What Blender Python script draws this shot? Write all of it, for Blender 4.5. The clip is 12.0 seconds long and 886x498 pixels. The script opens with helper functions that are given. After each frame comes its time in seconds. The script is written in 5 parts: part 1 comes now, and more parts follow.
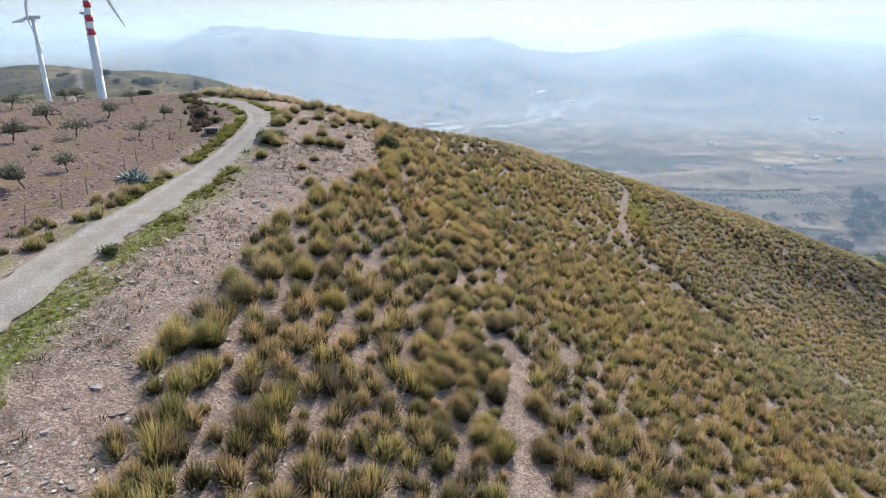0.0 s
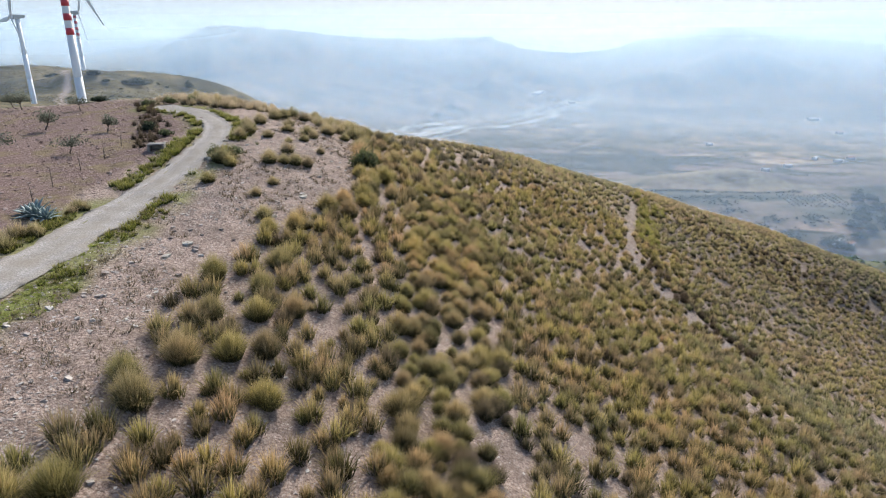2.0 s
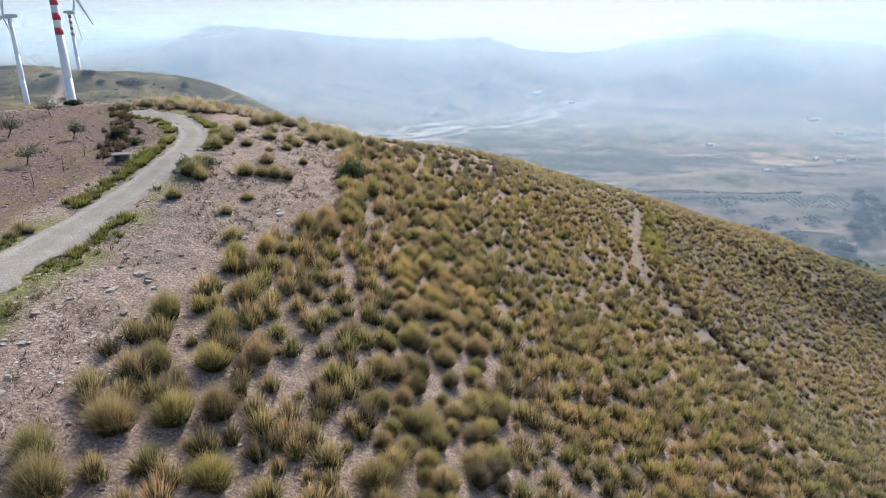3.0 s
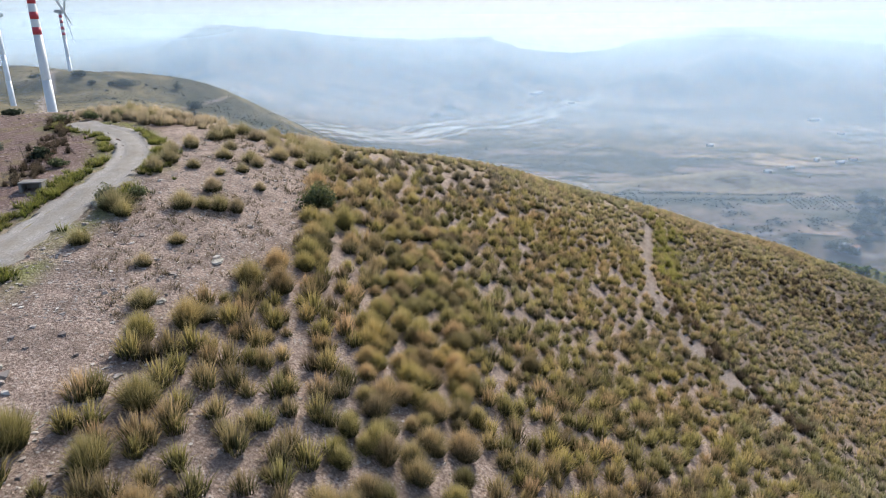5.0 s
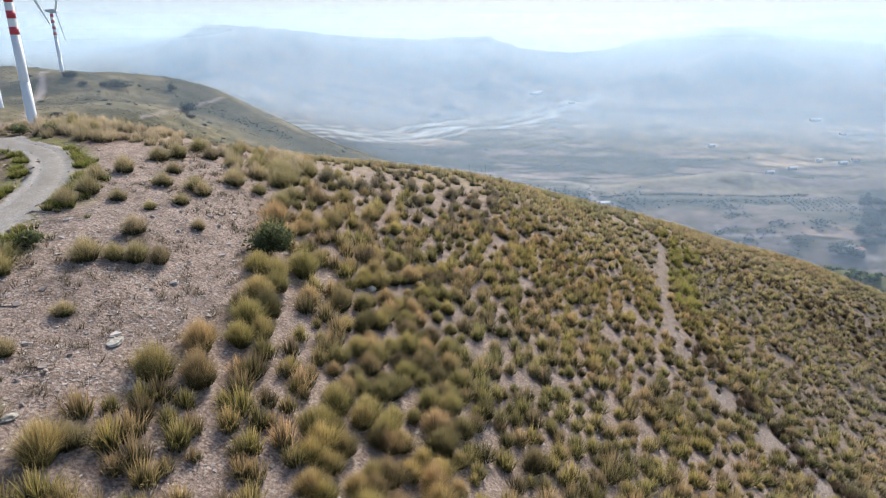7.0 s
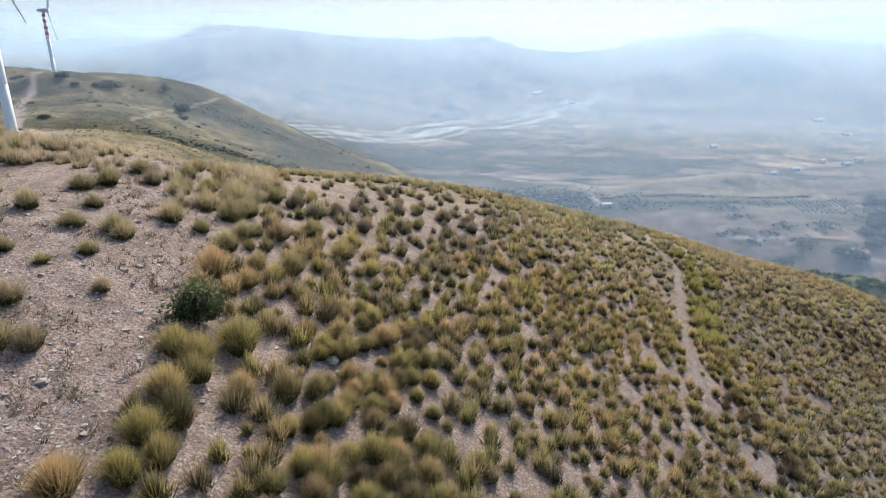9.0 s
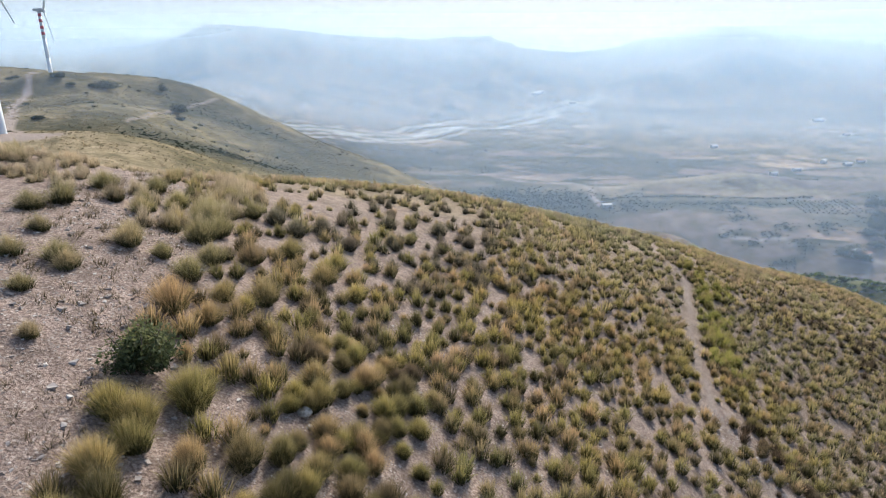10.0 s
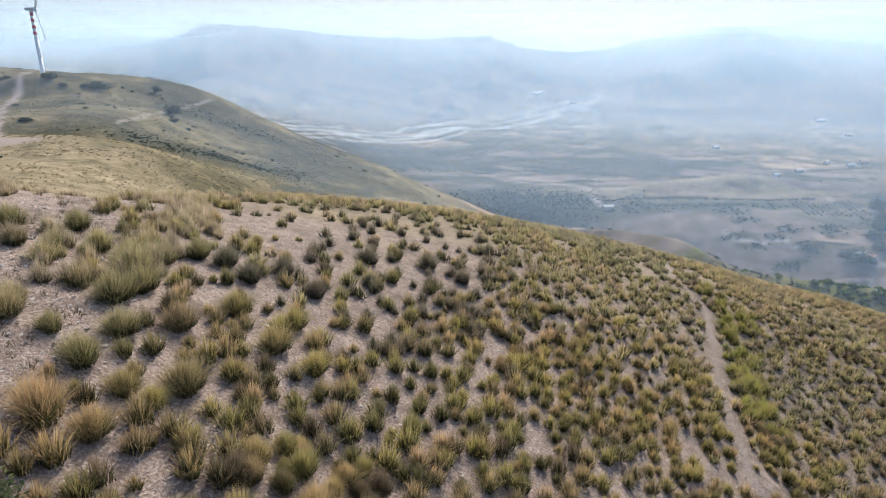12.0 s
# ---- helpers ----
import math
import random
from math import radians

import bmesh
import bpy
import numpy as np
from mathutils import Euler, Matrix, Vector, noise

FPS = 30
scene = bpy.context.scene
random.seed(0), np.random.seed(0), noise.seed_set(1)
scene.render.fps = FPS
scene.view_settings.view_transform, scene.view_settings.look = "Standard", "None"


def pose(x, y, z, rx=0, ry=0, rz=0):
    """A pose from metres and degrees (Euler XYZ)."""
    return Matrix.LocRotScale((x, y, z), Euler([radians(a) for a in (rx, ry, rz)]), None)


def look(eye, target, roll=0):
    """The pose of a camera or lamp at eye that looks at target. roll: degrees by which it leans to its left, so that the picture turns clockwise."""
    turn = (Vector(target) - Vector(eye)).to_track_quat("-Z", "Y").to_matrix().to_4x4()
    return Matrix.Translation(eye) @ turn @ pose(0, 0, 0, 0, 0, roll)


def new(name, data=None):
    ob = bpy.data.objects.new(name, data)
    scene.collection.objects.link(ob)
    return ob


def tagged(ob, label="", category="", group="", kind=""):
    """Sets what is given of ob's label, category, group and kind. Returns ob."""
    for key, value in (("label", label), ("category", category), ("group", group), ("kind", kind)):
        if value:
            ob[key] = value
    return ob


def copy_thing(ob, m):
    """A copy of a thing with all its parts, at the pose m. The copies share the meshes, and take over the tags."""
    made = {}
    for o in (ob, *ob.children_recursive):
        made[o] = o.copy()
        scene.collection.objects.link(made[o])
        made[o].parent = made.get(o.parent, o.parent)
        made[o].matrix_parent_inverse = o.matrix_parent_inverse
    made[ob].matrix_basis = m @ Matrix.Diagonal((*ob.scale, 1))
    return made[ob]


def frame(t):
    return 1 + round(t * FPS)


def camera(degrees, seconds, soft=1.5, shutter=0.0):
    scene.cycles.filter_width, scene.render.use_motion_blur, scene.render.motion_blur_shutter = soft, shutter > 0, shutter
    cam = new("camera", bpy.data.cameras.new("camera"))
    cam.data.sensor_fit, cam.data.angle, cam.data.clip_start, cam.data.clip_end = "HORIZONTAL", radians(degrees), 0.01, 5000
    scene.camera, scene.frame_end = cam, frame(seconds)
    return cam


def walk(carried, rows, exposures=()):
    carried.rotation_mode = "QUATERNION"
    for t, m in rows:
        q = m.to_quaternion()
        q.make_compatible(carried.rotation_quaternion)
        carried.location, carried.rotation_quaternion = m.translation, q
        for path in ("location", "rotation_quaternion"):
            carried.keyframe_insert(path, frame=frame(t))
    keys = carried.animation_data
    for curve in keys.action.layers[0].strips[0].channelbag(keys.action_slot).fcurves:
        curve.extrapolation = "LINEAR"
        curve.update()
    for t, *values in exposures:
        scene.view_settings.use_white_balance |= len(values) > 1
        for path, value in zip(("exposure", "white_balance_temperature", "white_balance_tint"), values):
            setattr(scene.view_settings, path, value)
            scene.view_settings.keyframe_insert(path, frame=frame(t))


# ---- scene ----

cam = camera(69.2, 12.0, soft=1.1)
# seconds, eye in metres, yaw, pitch, roll in degrees
PATH = [
    (0.0, 0.0, 0.2, 13.846, 0.0, -18.8, 0.26),
    (1.0, 0.478, 4.523, 13.798, -0.112, -18.795, 0.221),
    (2.0, 0.955, 8.814, 13.765, -0.195, -18.794, 0.195),
    (3.0, 1.429, 13.069, 13.743, -0.253, -18.798, 0.178),
    (4.0, 1.9, 17.282, 13.731, -0.29, -18.804, 0.171),
    (5.0, 2.365, 21.451, 13.727, -0.308, -18.813, 0.169),
    (6.0, 2.822, 25.57, 13.727, -0.312, -18.823, 0.171),
    (7.0, 3.271, 29.635, 13.729, -0.305, -18.835, 0.175),
    (8.0, 3.708, 33.642, 13.732, -0.29, -18.847, 0.18),
    (9.0, 4.133, 37.586, 13.733, -0.271, -18.858, 0.182),
    (10.0, 4.544, 41.464, 13.729, -0.251, -18.869, 0.18),
    (11.0, 4.938, 45.27, 13.718, -0.234, -18.878, 0.171),
    (12.0, 5.315, 49.0, 13.698, -0.224, -18.884, 0.154),
]
walk(cam, [(t, pose(x, y, z, 90 + pitch, 0, yaw) @ pose(0, 0, 0, 0, 0, -roll)) for t, x, y, z, yaw, pitch, roll in PATH])

# ---- light ----
SUN_AZ, SUN_EL = 14.0, 36.0
world = bpy.data.worlds.new("sky")
scene.world = world
world.use_nodes = True
wn = world.node_tree
sky = wn.nodes.new("ShaderNodeTexSky")
sky.sky_type = "NISHITA"
sky.sun_disc = False
sky.sun_elevation, sky.sun_rotation = radians(SUN_EL), radians(SUN_AZ)
sky.altitude, sky.air_density, sky.dust_density, sky.ozone_density = 600, 1.0, 2.0, 1.0
wn.links.new(sky.outputs[0], wn.nodes["Background"].inputs[0])
wn.nodes["Background"].inputs[1].default_value = 0.15
sun_data = bpy.data.lights.new("sun", "SUN")
sun_data.energy, sun_data.angle, sun_data.color = 4.1, radians(1.0), (1.0, 0.94, 0.83)
sun = new("sun", sun_data)
sun_way = Vector((math.sin(radians(SUN_AZ)) * math.cos(radians(SUN_EL)), math.cos(radians(SUN_AZ)) * math.cos(radians(SUN_EL)), math.sin(radians(SUN_EL))))
sun.matrix_world = look(sun_way * 100, (0, 0, 0))
scene.view_settings.exposure = 0.53

# ---- material helpers ----


class Mat:
    """A node material with a Principled shader and short ways to add nodes."""

    def __init__(self, name, rough=0.9, spec=0.2):
        self.m = bpy.data.materials.new(name)
        self.m.use_nodes = True
        self.t = self.m.node_tree
        self.b = self.t.nodes["Principled BSDF"]
        self.b.inputs["Roughness"].default_value = rough
        self.b.inputs["Specular IOR Level"].default_value = spec
        self.xyz = None

    def node(self, kind):
        return self.t.nodes.new(kind)

    def link(self, a, b):
        self.t.links.new(a, b)

    def place(self):
        if self.xyz is None:
            self.xyz = self.node("ShaderNodeNewGeometry").outputs["Position"]
        return self.xyz

    def noise(self, scale, detail=4, rough=0.55, at=None, out=0):
        n = self.node("ShaderNodeTexNoise")
        n.inputs["Scale"].default_value, n.inputs["Detail"].default_value, n.inputs["Roughness"].default_value = scale, detail, rough
        self.link(at or self.place(), n.inputs["Vector"])
        return n.outputs[out]

    def cells(self, scale, out="Color", at=None, feature="F1", rand=1.0):
        n = self.node("ShaderNodeTexVoronoi")
        n.feature = feature
        n.inputs["Scale"].default_value, n.inputs["Randomness"].default_value = scale, rand
        self.link(at or self.place(), n.inputs["Vector"])
        return n.outputs[out]

    def ramp(self, fac, stops, mode="LINEAR"):
        n = self.node("ShaderNodeValToRGB")
        n.color_ramp.interpolation = mode
        e = n.color_ramp.elements
        e.remove(e[1])
        for k, (p, c) in enumerate(stops):
            el = e[0] if k == 0 else e.new(p)
            el.position = p
            el.color = (*c, 1) if len(c) == 3 else c
        self.link(fac, n.inputs[0])
        return n.outputs[0]

    def mix(self, fac, a, b, mode="MIX"):
        n = self.node("ShaderNodeMix")
        n.data_type, n.blend_type = "RGBA", mode
        for s, v in ((n.inputs[0], fac), (n.inputs[6], a), (n.inputs[7], b)):
            if isinstance(v, (int, float)):
                s.default_value = v
            elif isinstance(v, tuple):
                s.default_value = (*v, 1)
            else:
                self.link(v, s)
        return n.outputs[2]

    def math(self, op, a, b=0.0, clamp=False):
        n = self.node("ShaderNodeMath")
        n.operation, n.use_clamp = op, clamp
        for s, v in ((n.inputs[0], a), (n.inputs[1], b)):
            if isinstance(v, (int, float)):
                s.default_value = v
            else:
                self.link(v, s)
        return n.outputs[0]

    def attr(self, name, out="Fac"):
        n = self.node("ShaderNodeAttribute")
        n.attribute_name = name
        return n.outputs[out]

    def stretch(self, sx, sy, sz, turn=0.0):
        n = self.node("ShaderNodeMapping")
        n.inputs["Scale"].default_value = (sx, sy, sz)
        n.inputs["Rotation"].default_value = (0, 0, radians(turn))
        self.link(self.place(), n.inputs["Vector"])
        return n.outputs[0]

    def bump(self, height, strength=0.5, distance=0.05):
        n = self.node("ShaderNodeBump")
        n.inputs["Strength"].default_value, n.inputs["Distance"].default_value = strength, distance
        self.link(height, n.inputs["Height"])
        self.link(n.outputs[0], self.b.inputs["Normal"])

    def colour(self, c):
        if isinstance(c, tuple):
            self.b.inputs["Base Color"].default_value = (*c, 1)
        else:
            self.link(c, self.b.inputs["Base Color"])
        return self.m


def plain(name, a, b, scale=3.0, rough=0.8, bump=0.0, dist=0.01, spec=0.2):
    m = Mat(name, rough, spec)
    n = m.noise(scale, 5, 0.6)
    big = m.noise(scale * 0.13, 3)
    m.colour(m.mix(m.math("MULTIPLY", big, 0.5), m.ramp(n, [(0.3, a), (0.7, b)]), tuple(0.75 * v for v in a)))
    if bump:
        m.bump(n, bump, dist)
    return m.m


# ---- mesh helpers ----


def from_arrays(name, verts, faces, material=None, attrs=None, smooth=False):
    """A mesh from numpy arrays of vertices and of faces (one size a call, or a list of arrays)."""
    me = bpy.data.meshes.new(name)
    faces = faces if isinstance(faces, list) else [faces]
    faces = [f for f in faces if len(f)]
    verts = np.asarray(verts, dtype=np.float32)
    me.vertices.add(len(verts))
    me.vertices.foreach_set("co", verts.ravel())
    loops = np.concatenate([f.ravel() for f in faces]).astype(np.int32)
    sizes = np.concatenate([np.full(len(f), f.shape[1]) for f in faces])
    starts = np.concatenate([[0], np.cumsum(sizes)[:-1]]).astype(np.int32)
    me.loops.add(len(loops))
    me.loops.foreach_set("vertex_index", loops)
    me.polygons.add(len(sizes))
    me.polygons.foreach_set("loop_start", starts)
    me.polygons.foreach_set("use_smooth", np.full(len(sizes), smooth))
    for key, v in (attrs or {}).items():
        a = me.attributes.new(key, "FLOAT", "POINT")
        a.data.foreach_set("value", np.asarray(v, dtype=np.float32))
    me.update(calc_edges=True)
    if material:
        me.materials.append(material)
    return me


def part(name, bm, material, parent, label=""):
    """Links a bmesh as one mesh object under a thing or a part."""
    me = bpy.data.meshes.new(name)
    bm.to_mesh(me)
    bm.free()
    me.materials.append(material)
    ob = new(name, me)
    ob.parent = parent
    return tagged(ob, label)


def part_mesh(name, me, parent, label="", m=None):
    ob = new(name, me)
    ob.parent = parent
    if m is not None:
        ob.matrix_basis = m
    return tagged(ob, label)


def vnoise(x, y, scale, seed=0):
    """Smooth value noise in 0..1 on a plane."""
    x, y = np.asarray(x, float) / scale + 37.7 * seed, np.asarray(y, float) / scale - 11.3 * seed
    i, j = np.floor(x), np.floor(y)
    u, v = x - i, y - j
    u, v = u * u * (3 - 2 * u), v * v * (3 - 2 * v)

    def h(a, b):
        s = np.sin(a * 127.1 + b * 311.7 + seed * 74.7) * 43758.5453
        return s - np.floor(s)

    return (h(i, j) * (1 - u) + h(i + 1, j) * u) * (1 - v) + (h(i, j + 1) * (1 - u) + h(i + 1, j + 1) * u) * v


def fbm(x, y, scale, octaves=4, seed=0):
    out, amp, tot = 0.0, 1.0, 0.0
    for k in range(octaves):
        out, tot = out + amp * vnoise(x, y, scale / 2 ** k, seed + k), tot + amp
        amp *= 0.5
    return out / tot


def sstep(a, b, v):
    t = np.clip((np.asarray(v, float) - a) / (b - a), 0, 1)
    return t * t * (3 - 2 * t)


# ---- lie of the land ----
# swells of the near hill, on a net of uneven steps, added to the ridge
HILL_X = np.array([-90, -55, -35, -22, -10, 2, 14, 28, 45, 70, 110.0])
HILL_Y = np.array([-30, 12, 32, 48, 64, 80, 96, 114, 140, 175.0])
HILL = np.zeros((10, 11))
HILL[1:-1, 1:-1] = [
    [2.7, 2.0, 0.3, -2.4, -6.4, -9.1, -10.7, -10.8, -8.1],
    [2.0, 1.3, 0.0, -2.1, -5.9, -8.5, -10.3, -10.6, -8.7],
    [1.4, 0.6, 0.1, -0.8, -3.5, -5.8, -7.1, -8.9, -8.2],
    [1.1, 0.8, 1.4, 1.6, -0.4, -2.4, -4.9, -6.6, -6.9],
    [0.9, 2.1, 2.6, 2.9, 2.9, 2.1, 0.1, -2.6, -4.6],
    [0.3, 1.2, 2.1, 3.6, 5.8, 7.3, 5.6, 4.0, -1.2],
    [-0.4, 0.6, 2.2, 4.5, 7.3, 9.6, 10.7, 11.3, 7.2],
    [-0.7, 0.8, 2.5, 4.3, 6.3, 8.2, 10.2, 11.8, 13.4],
]

# second net: the back of the near hill, the saddle and the hill with the turbines
BACK_X = np.array([-330, -250, -195, -145, -100, -65, -38, -16, 4, 26, 55, 95, 150.0])
BACK_Y = np.array([84, 100, 115, 135, 170, 220, 280, 350, 420, 490, 600.0])
BACK = np.zeros((11, 13))
BACK[1:-1, 1:-1] = [
    [0.8, 0.0, -1.2, -3.3, -6.0, -7.3, -0.9, 0.0, -0.1, 0.3, 3.1],
    [0.9, 0.0, -1.4, -3.6, -6.5, -7.3, -1.1, 0.8, 0.5, 0.6, 6.0],
    [1.0, 0.1, -1.4, -3.9, -7.0, -7.1, -1.2, 1.0, 2.1, 0.8, 0.0],
    [0.7, 0.3, -0.9, -4.0, -5.3, -4.9, -1.7, 0.3, 1.4, 2.0, -1.5],
    [0.1, 0.0, -0.1, -0.7, 1.9, -1.8, -2.0, -0.4, 0.7, 0.9, -0.6],
    [-0.9, -0.8, 0.2, 1.2, -2.3, -4.2, -2.1, -0.5, 0.2, 0.3, 0.1],
    [-2.0, -2.2, -0.6, 0.0, -1.9, -2.5, -1.4, -0.5, -0.2, 0.0, 0.1],
    [-3.6, -3.1, -1.1, 0.4, 0.3, 0.1, 0.0, -0.7, -0.8, -0.5, -0.1],
    [-7.3, -2.0, -0.1, 3.0, 3.4, 1.5, 0.6, -1.5, -2.0, -1.4, -0.4],
]

def hermite(knots, v):
    n, r = len(knots), np.arange(len(v))
    w = np.zeros((len(v), n))
    i = np.clip(np.searchsorted(knots, v) - 1, 0, n - 2)
    h = knots[i + 1] - knots[i]
    t = np.clip((v - knots[i]) / h, 0, 1)
    h00 = 2 * t ** 3 - 3 * t ** 2 + 1
    w[r, i] += h00
    w[r, i + 1] += 1 - h00
    for c, j in ((t ** 3 - 2 * t ** 2 + t, i), (t ** 3 - t ** 2, i + 1)):
        a, b = np.clip(j - 1, 0, n - 1), np.clip(j + 1, 0, n - 1)
        w[r, b] += c * h / (knots[b] - knots[a])
        w[r, a] -= c * h / (knots[b] - knots[a])
    return w


# crests of the mountains: way from north and height above the eye's level, in degrees
WEST_CREST = [(-60, -3.5), (-28, -3.0), (-25, -2.0), (-22.6, -1.4), (-20.8, -0.5), (-18.6, 0.3), (-16.9, 0.55), (-14.7, 0.3), (-12, -0.05), (-8.4, -0.35), (-4.6, -0.7),
              (-0.8, -0.8), (2.6, -0.4), (4.5, -0.75), (6.4, -1.2), (8.8, -1.8), (11.2, -2.6), (13, -3.4), (70, -3.5)]
EAST_CREST = [(-60, -3.5), (9, -3.5), (11.2, -2.5), (13.4, -1.9), (15.2, -1.2), (16.9, -0.75), (18.7, -0.6), (20.8, -0.15), (23, 0.3), (24.4, 0.0), (26.5, -0.6), (28.4, -1.1),
              (30.7, -1.5), (34, -2.0), (70, -2.2)]
FAR_CREST = [(-60, -0.2), (-32, -0.15), (-29, 0.1), (-25.6, -0.1), (-21.7, -0.7), (-17, -2.6), (18, -2.6), (21.7, -0.8), (23.6, -0.25), (25.2, 0.1), (26.7, 0.4), (28.2, 0.65),
             (30.3, 0.85), (33.4, 0.65), (70, 0.2)]


RIVER = [(-260, 1165), (-163, 1224), (-103, 1261), (-39, 1292), (18, 1383), (82, 1466), (170, 1586), (244, 1727), (355, 1935), (481, 2129), (622, 2317)]

SPUR = [(74, 463, -116), (90, 440, -105), (112, 409, -98.5), (122, 390, -94.5), (129, 371, -91), (133, 353, -90), (141, 322, -90), (153, 293, -84), (170, 269, -78), (190, 240, -74)]


def spine(y):
    return -0.50 * np.clip(y - 20, 0, 900)


def bell(x, y, cx, cy, sx, sy, h):
    return h * np.exp(-((x - cx) / sx) ** 2 - ((y - cy) / sy) ** 2)


def lie(x, y):
    """The large forms: ridge with its spine, swells, valley and mountains."""
    u = x - spine(y)
    up = np.sqrt(np.maximum(u, 0) ** 2 + 25 ** 2) - 25
    un = np.maximum(-u - 60, 0)
    top = 5 - 14 / (1 + np.exp(-(y - 150) / 22)) - bell(y, 0, 370, 0, 85, 1, 9) + bell(y, 0, 505, 0, 60, 1, 1.5) - 90 / (1 + np.exp(-(y - 690) / 60))
    ridge = top - 42 * (1 - np.exp(-up / 100)) - 0.13 * up - 0.25 * (np.sqrt(un ** 2 + 60 ** 2) - 60)
    ridge = ridge + bell(x, y, -160, 500, 52, 60, 14.5) + bell(x, y, -105, 262, 45, 40, -8) + bell(x, y, -55, 520, 55, 70, -8) + bell(x, y, -290, 505, 50, 60, 5)
    ridge = ridge + bell(x, y, -192, 425, 40, 30, -3) + bell(x, y, -137, 385, 25, 30, 3) + bell(x, y, -240, 455, 35, 35, 3.5) + bell(x, y, -140, 285, 55, 45, -7) + bell(x, y, -226, 430, 24, 20, 7.5)
    ridge = ridge - 0.30 * np.maximum(up - 150 - 0.1 * (y - 300), 0) * sstep(200, 330, y)
    r = np.hypot(x, y)
    az = np.degrees(np.arctan2(x, y))
    val = -172 - 0.03 * np.clip(r - 850, 0, 1500) - 46 * np.exp(-((r - 625) / 100) ** 2) * sstep(-4, 5, az)
    stream = 0.7 * np.abs(x - np.interp(y, [p[1] for p in RIVER], [p[0] for p in RIVER]))
    open_land = sstep(50, 220, stream)
    beyond = np.clip(1 - sstep(-1, 9, az - (r - 1500) / 170), 0.16, 1)
    val = val + sstep(700, 950, r) * (fbm(x, y, 420, 4, 5) - 0.5) * 26 + sstep(1250, 1700, r) * open_land * beyond * ((fbm(x, y, 330, 5, 63) - 0.42) * 120 + 60 * (0.5 - np.abs(fbm(x, y, 520, 4, 67) - 0.5) * 3) - 70 * np.abs(fbm(x, y, 120, 3, 69) - 0.5))
    val = val + bell(x, y, 395, 838, 85, 34, 18) + bell(x, y, 300, 822, 60, 26, 8)
    for far, wide, crest, rough in ((3050, 1050, WEST_CREST, 26), (3500, 900, EAST_CREST, 20), (4600, 700, FAR_CREST, 30)):
        top = 14 + far * np.tan(np.radians(np.interp(az, [c[0] for c in crest], [c[1] for c in crest]))) + (fbm(az * 40, 0 * az, 60, 4, 9) - 0.5) * rough
        rise = sstep(far - wide, far, r)
        spurs = (fbm(x, y, 620, 5, 3) - 0.5) * 260 - 90 * np.abs(fbm(x, y, 380, 4, 13) - 0.5)
        high = np.maximum(top - val, 0)
        val = val + high * rise * (1 - 0.3 * sstep(far, far + 400, r)) + spurs * rise * (1 - rise) * 2.0 * sstep(20, 140, high)
    val = val + bell(x, y, 1140, 2555, 190, 150, 95) + bell(x, y, 790, 2380, 150, 140, 62)
    k = 18.0
    m = np.maximum(ridge, val)
    z = m + k * np.log(np.exp((ridge - m) / k) + np.exp((val - m) / k))
    # a low clay spur below the near hill
    spur = np.full(len(x), -999.0)
    for (ax, ay, az_), (bx, by, bz) in zip(SPUR[:-1], SPUR[1:]):
        dx, dy = bx - ax, by - ay
        s = np.clip(((x - ax) * dx + (y - ay) * dy) / (dx * dx + dy * dy), 0, 1)
        spur = np.maximum(spur, az_ + s * (bz - az_) - 0.55 * np.hypot(x - ax - s * dx, y - ay - s * dy))
    m = np.maximum(z, spur)
    return m + 3.0 * np.log(np.exp((z - m) / 3.0) + np.exp((spur - m) / 3.0))


def ground_z(x, y):
    x, y = np.atleast_1d(np.asarray(x, float)), np.atleast_1d(np.asarray(y, float))
    z = lie(x, y)
    near = (x > -90) & (x < 110) & (y > -30) & (y < 175)
    if near.any():
        a, b = hermite(HILL_X, x[near]), hermite(HILL_Y, y[near])
        z[near] += ((b @ HILL) * a).sum(1)
    back = (x > -330) & (x < 150) & (y > 84) & (y < 600)
    if back.any():
        a, b = hermite(BACK_X, x[back]), hermite(BACK_Y, y[back])
        z[back] += ((b @ BACK) * a).sum(1)
    r = np.hypot(x, y)
    z += (fbm(x, y, 4.0, 3, 1) - 0.5) * 0.30 * (r < 260) + (fbm(x, y, 30.0, 3, 2) - 0.5) * 2.5 * sstep(140, 260, r)
    return z


def at(x, y, dz=0.0):
    return float(ground_z(x, y)[0]) + dz


# ---- plan of the ground cover ----
ROAD = [(-9, -20), (-13, 0), (-16.2, 14), (-17.1, 26), (-17.0, 34), (-16.9, 42), (-16.7, 50), (-16.7, 56), (-17.0, 60), (-18.3, 64.8),
        (-21.4, 69.9), (-24.6, 72.0), (-27.0, 74.4)]


def spline_line(pts, n):
    """A smooth line through plan points (Catmull-Rom), n steps a span."""
    p = np.array([pts[0]] + list(pts) + [pts[-1]], float)
    t = np.linspace(0, 1, n, endpoint=False)[:, None]
    out = []
    for k in range(len(p) - 3):
        a, b, c, d = p[k:k + 4]
        out.append(0.5 * (2 * b + (c - a) * t + (2 * a - 5 * b + 4 * c - d) * t ** 2 + (3 * b - a - 3 * c + d) * t ** 3))
    return np.vstack(out + [p[-1:]])


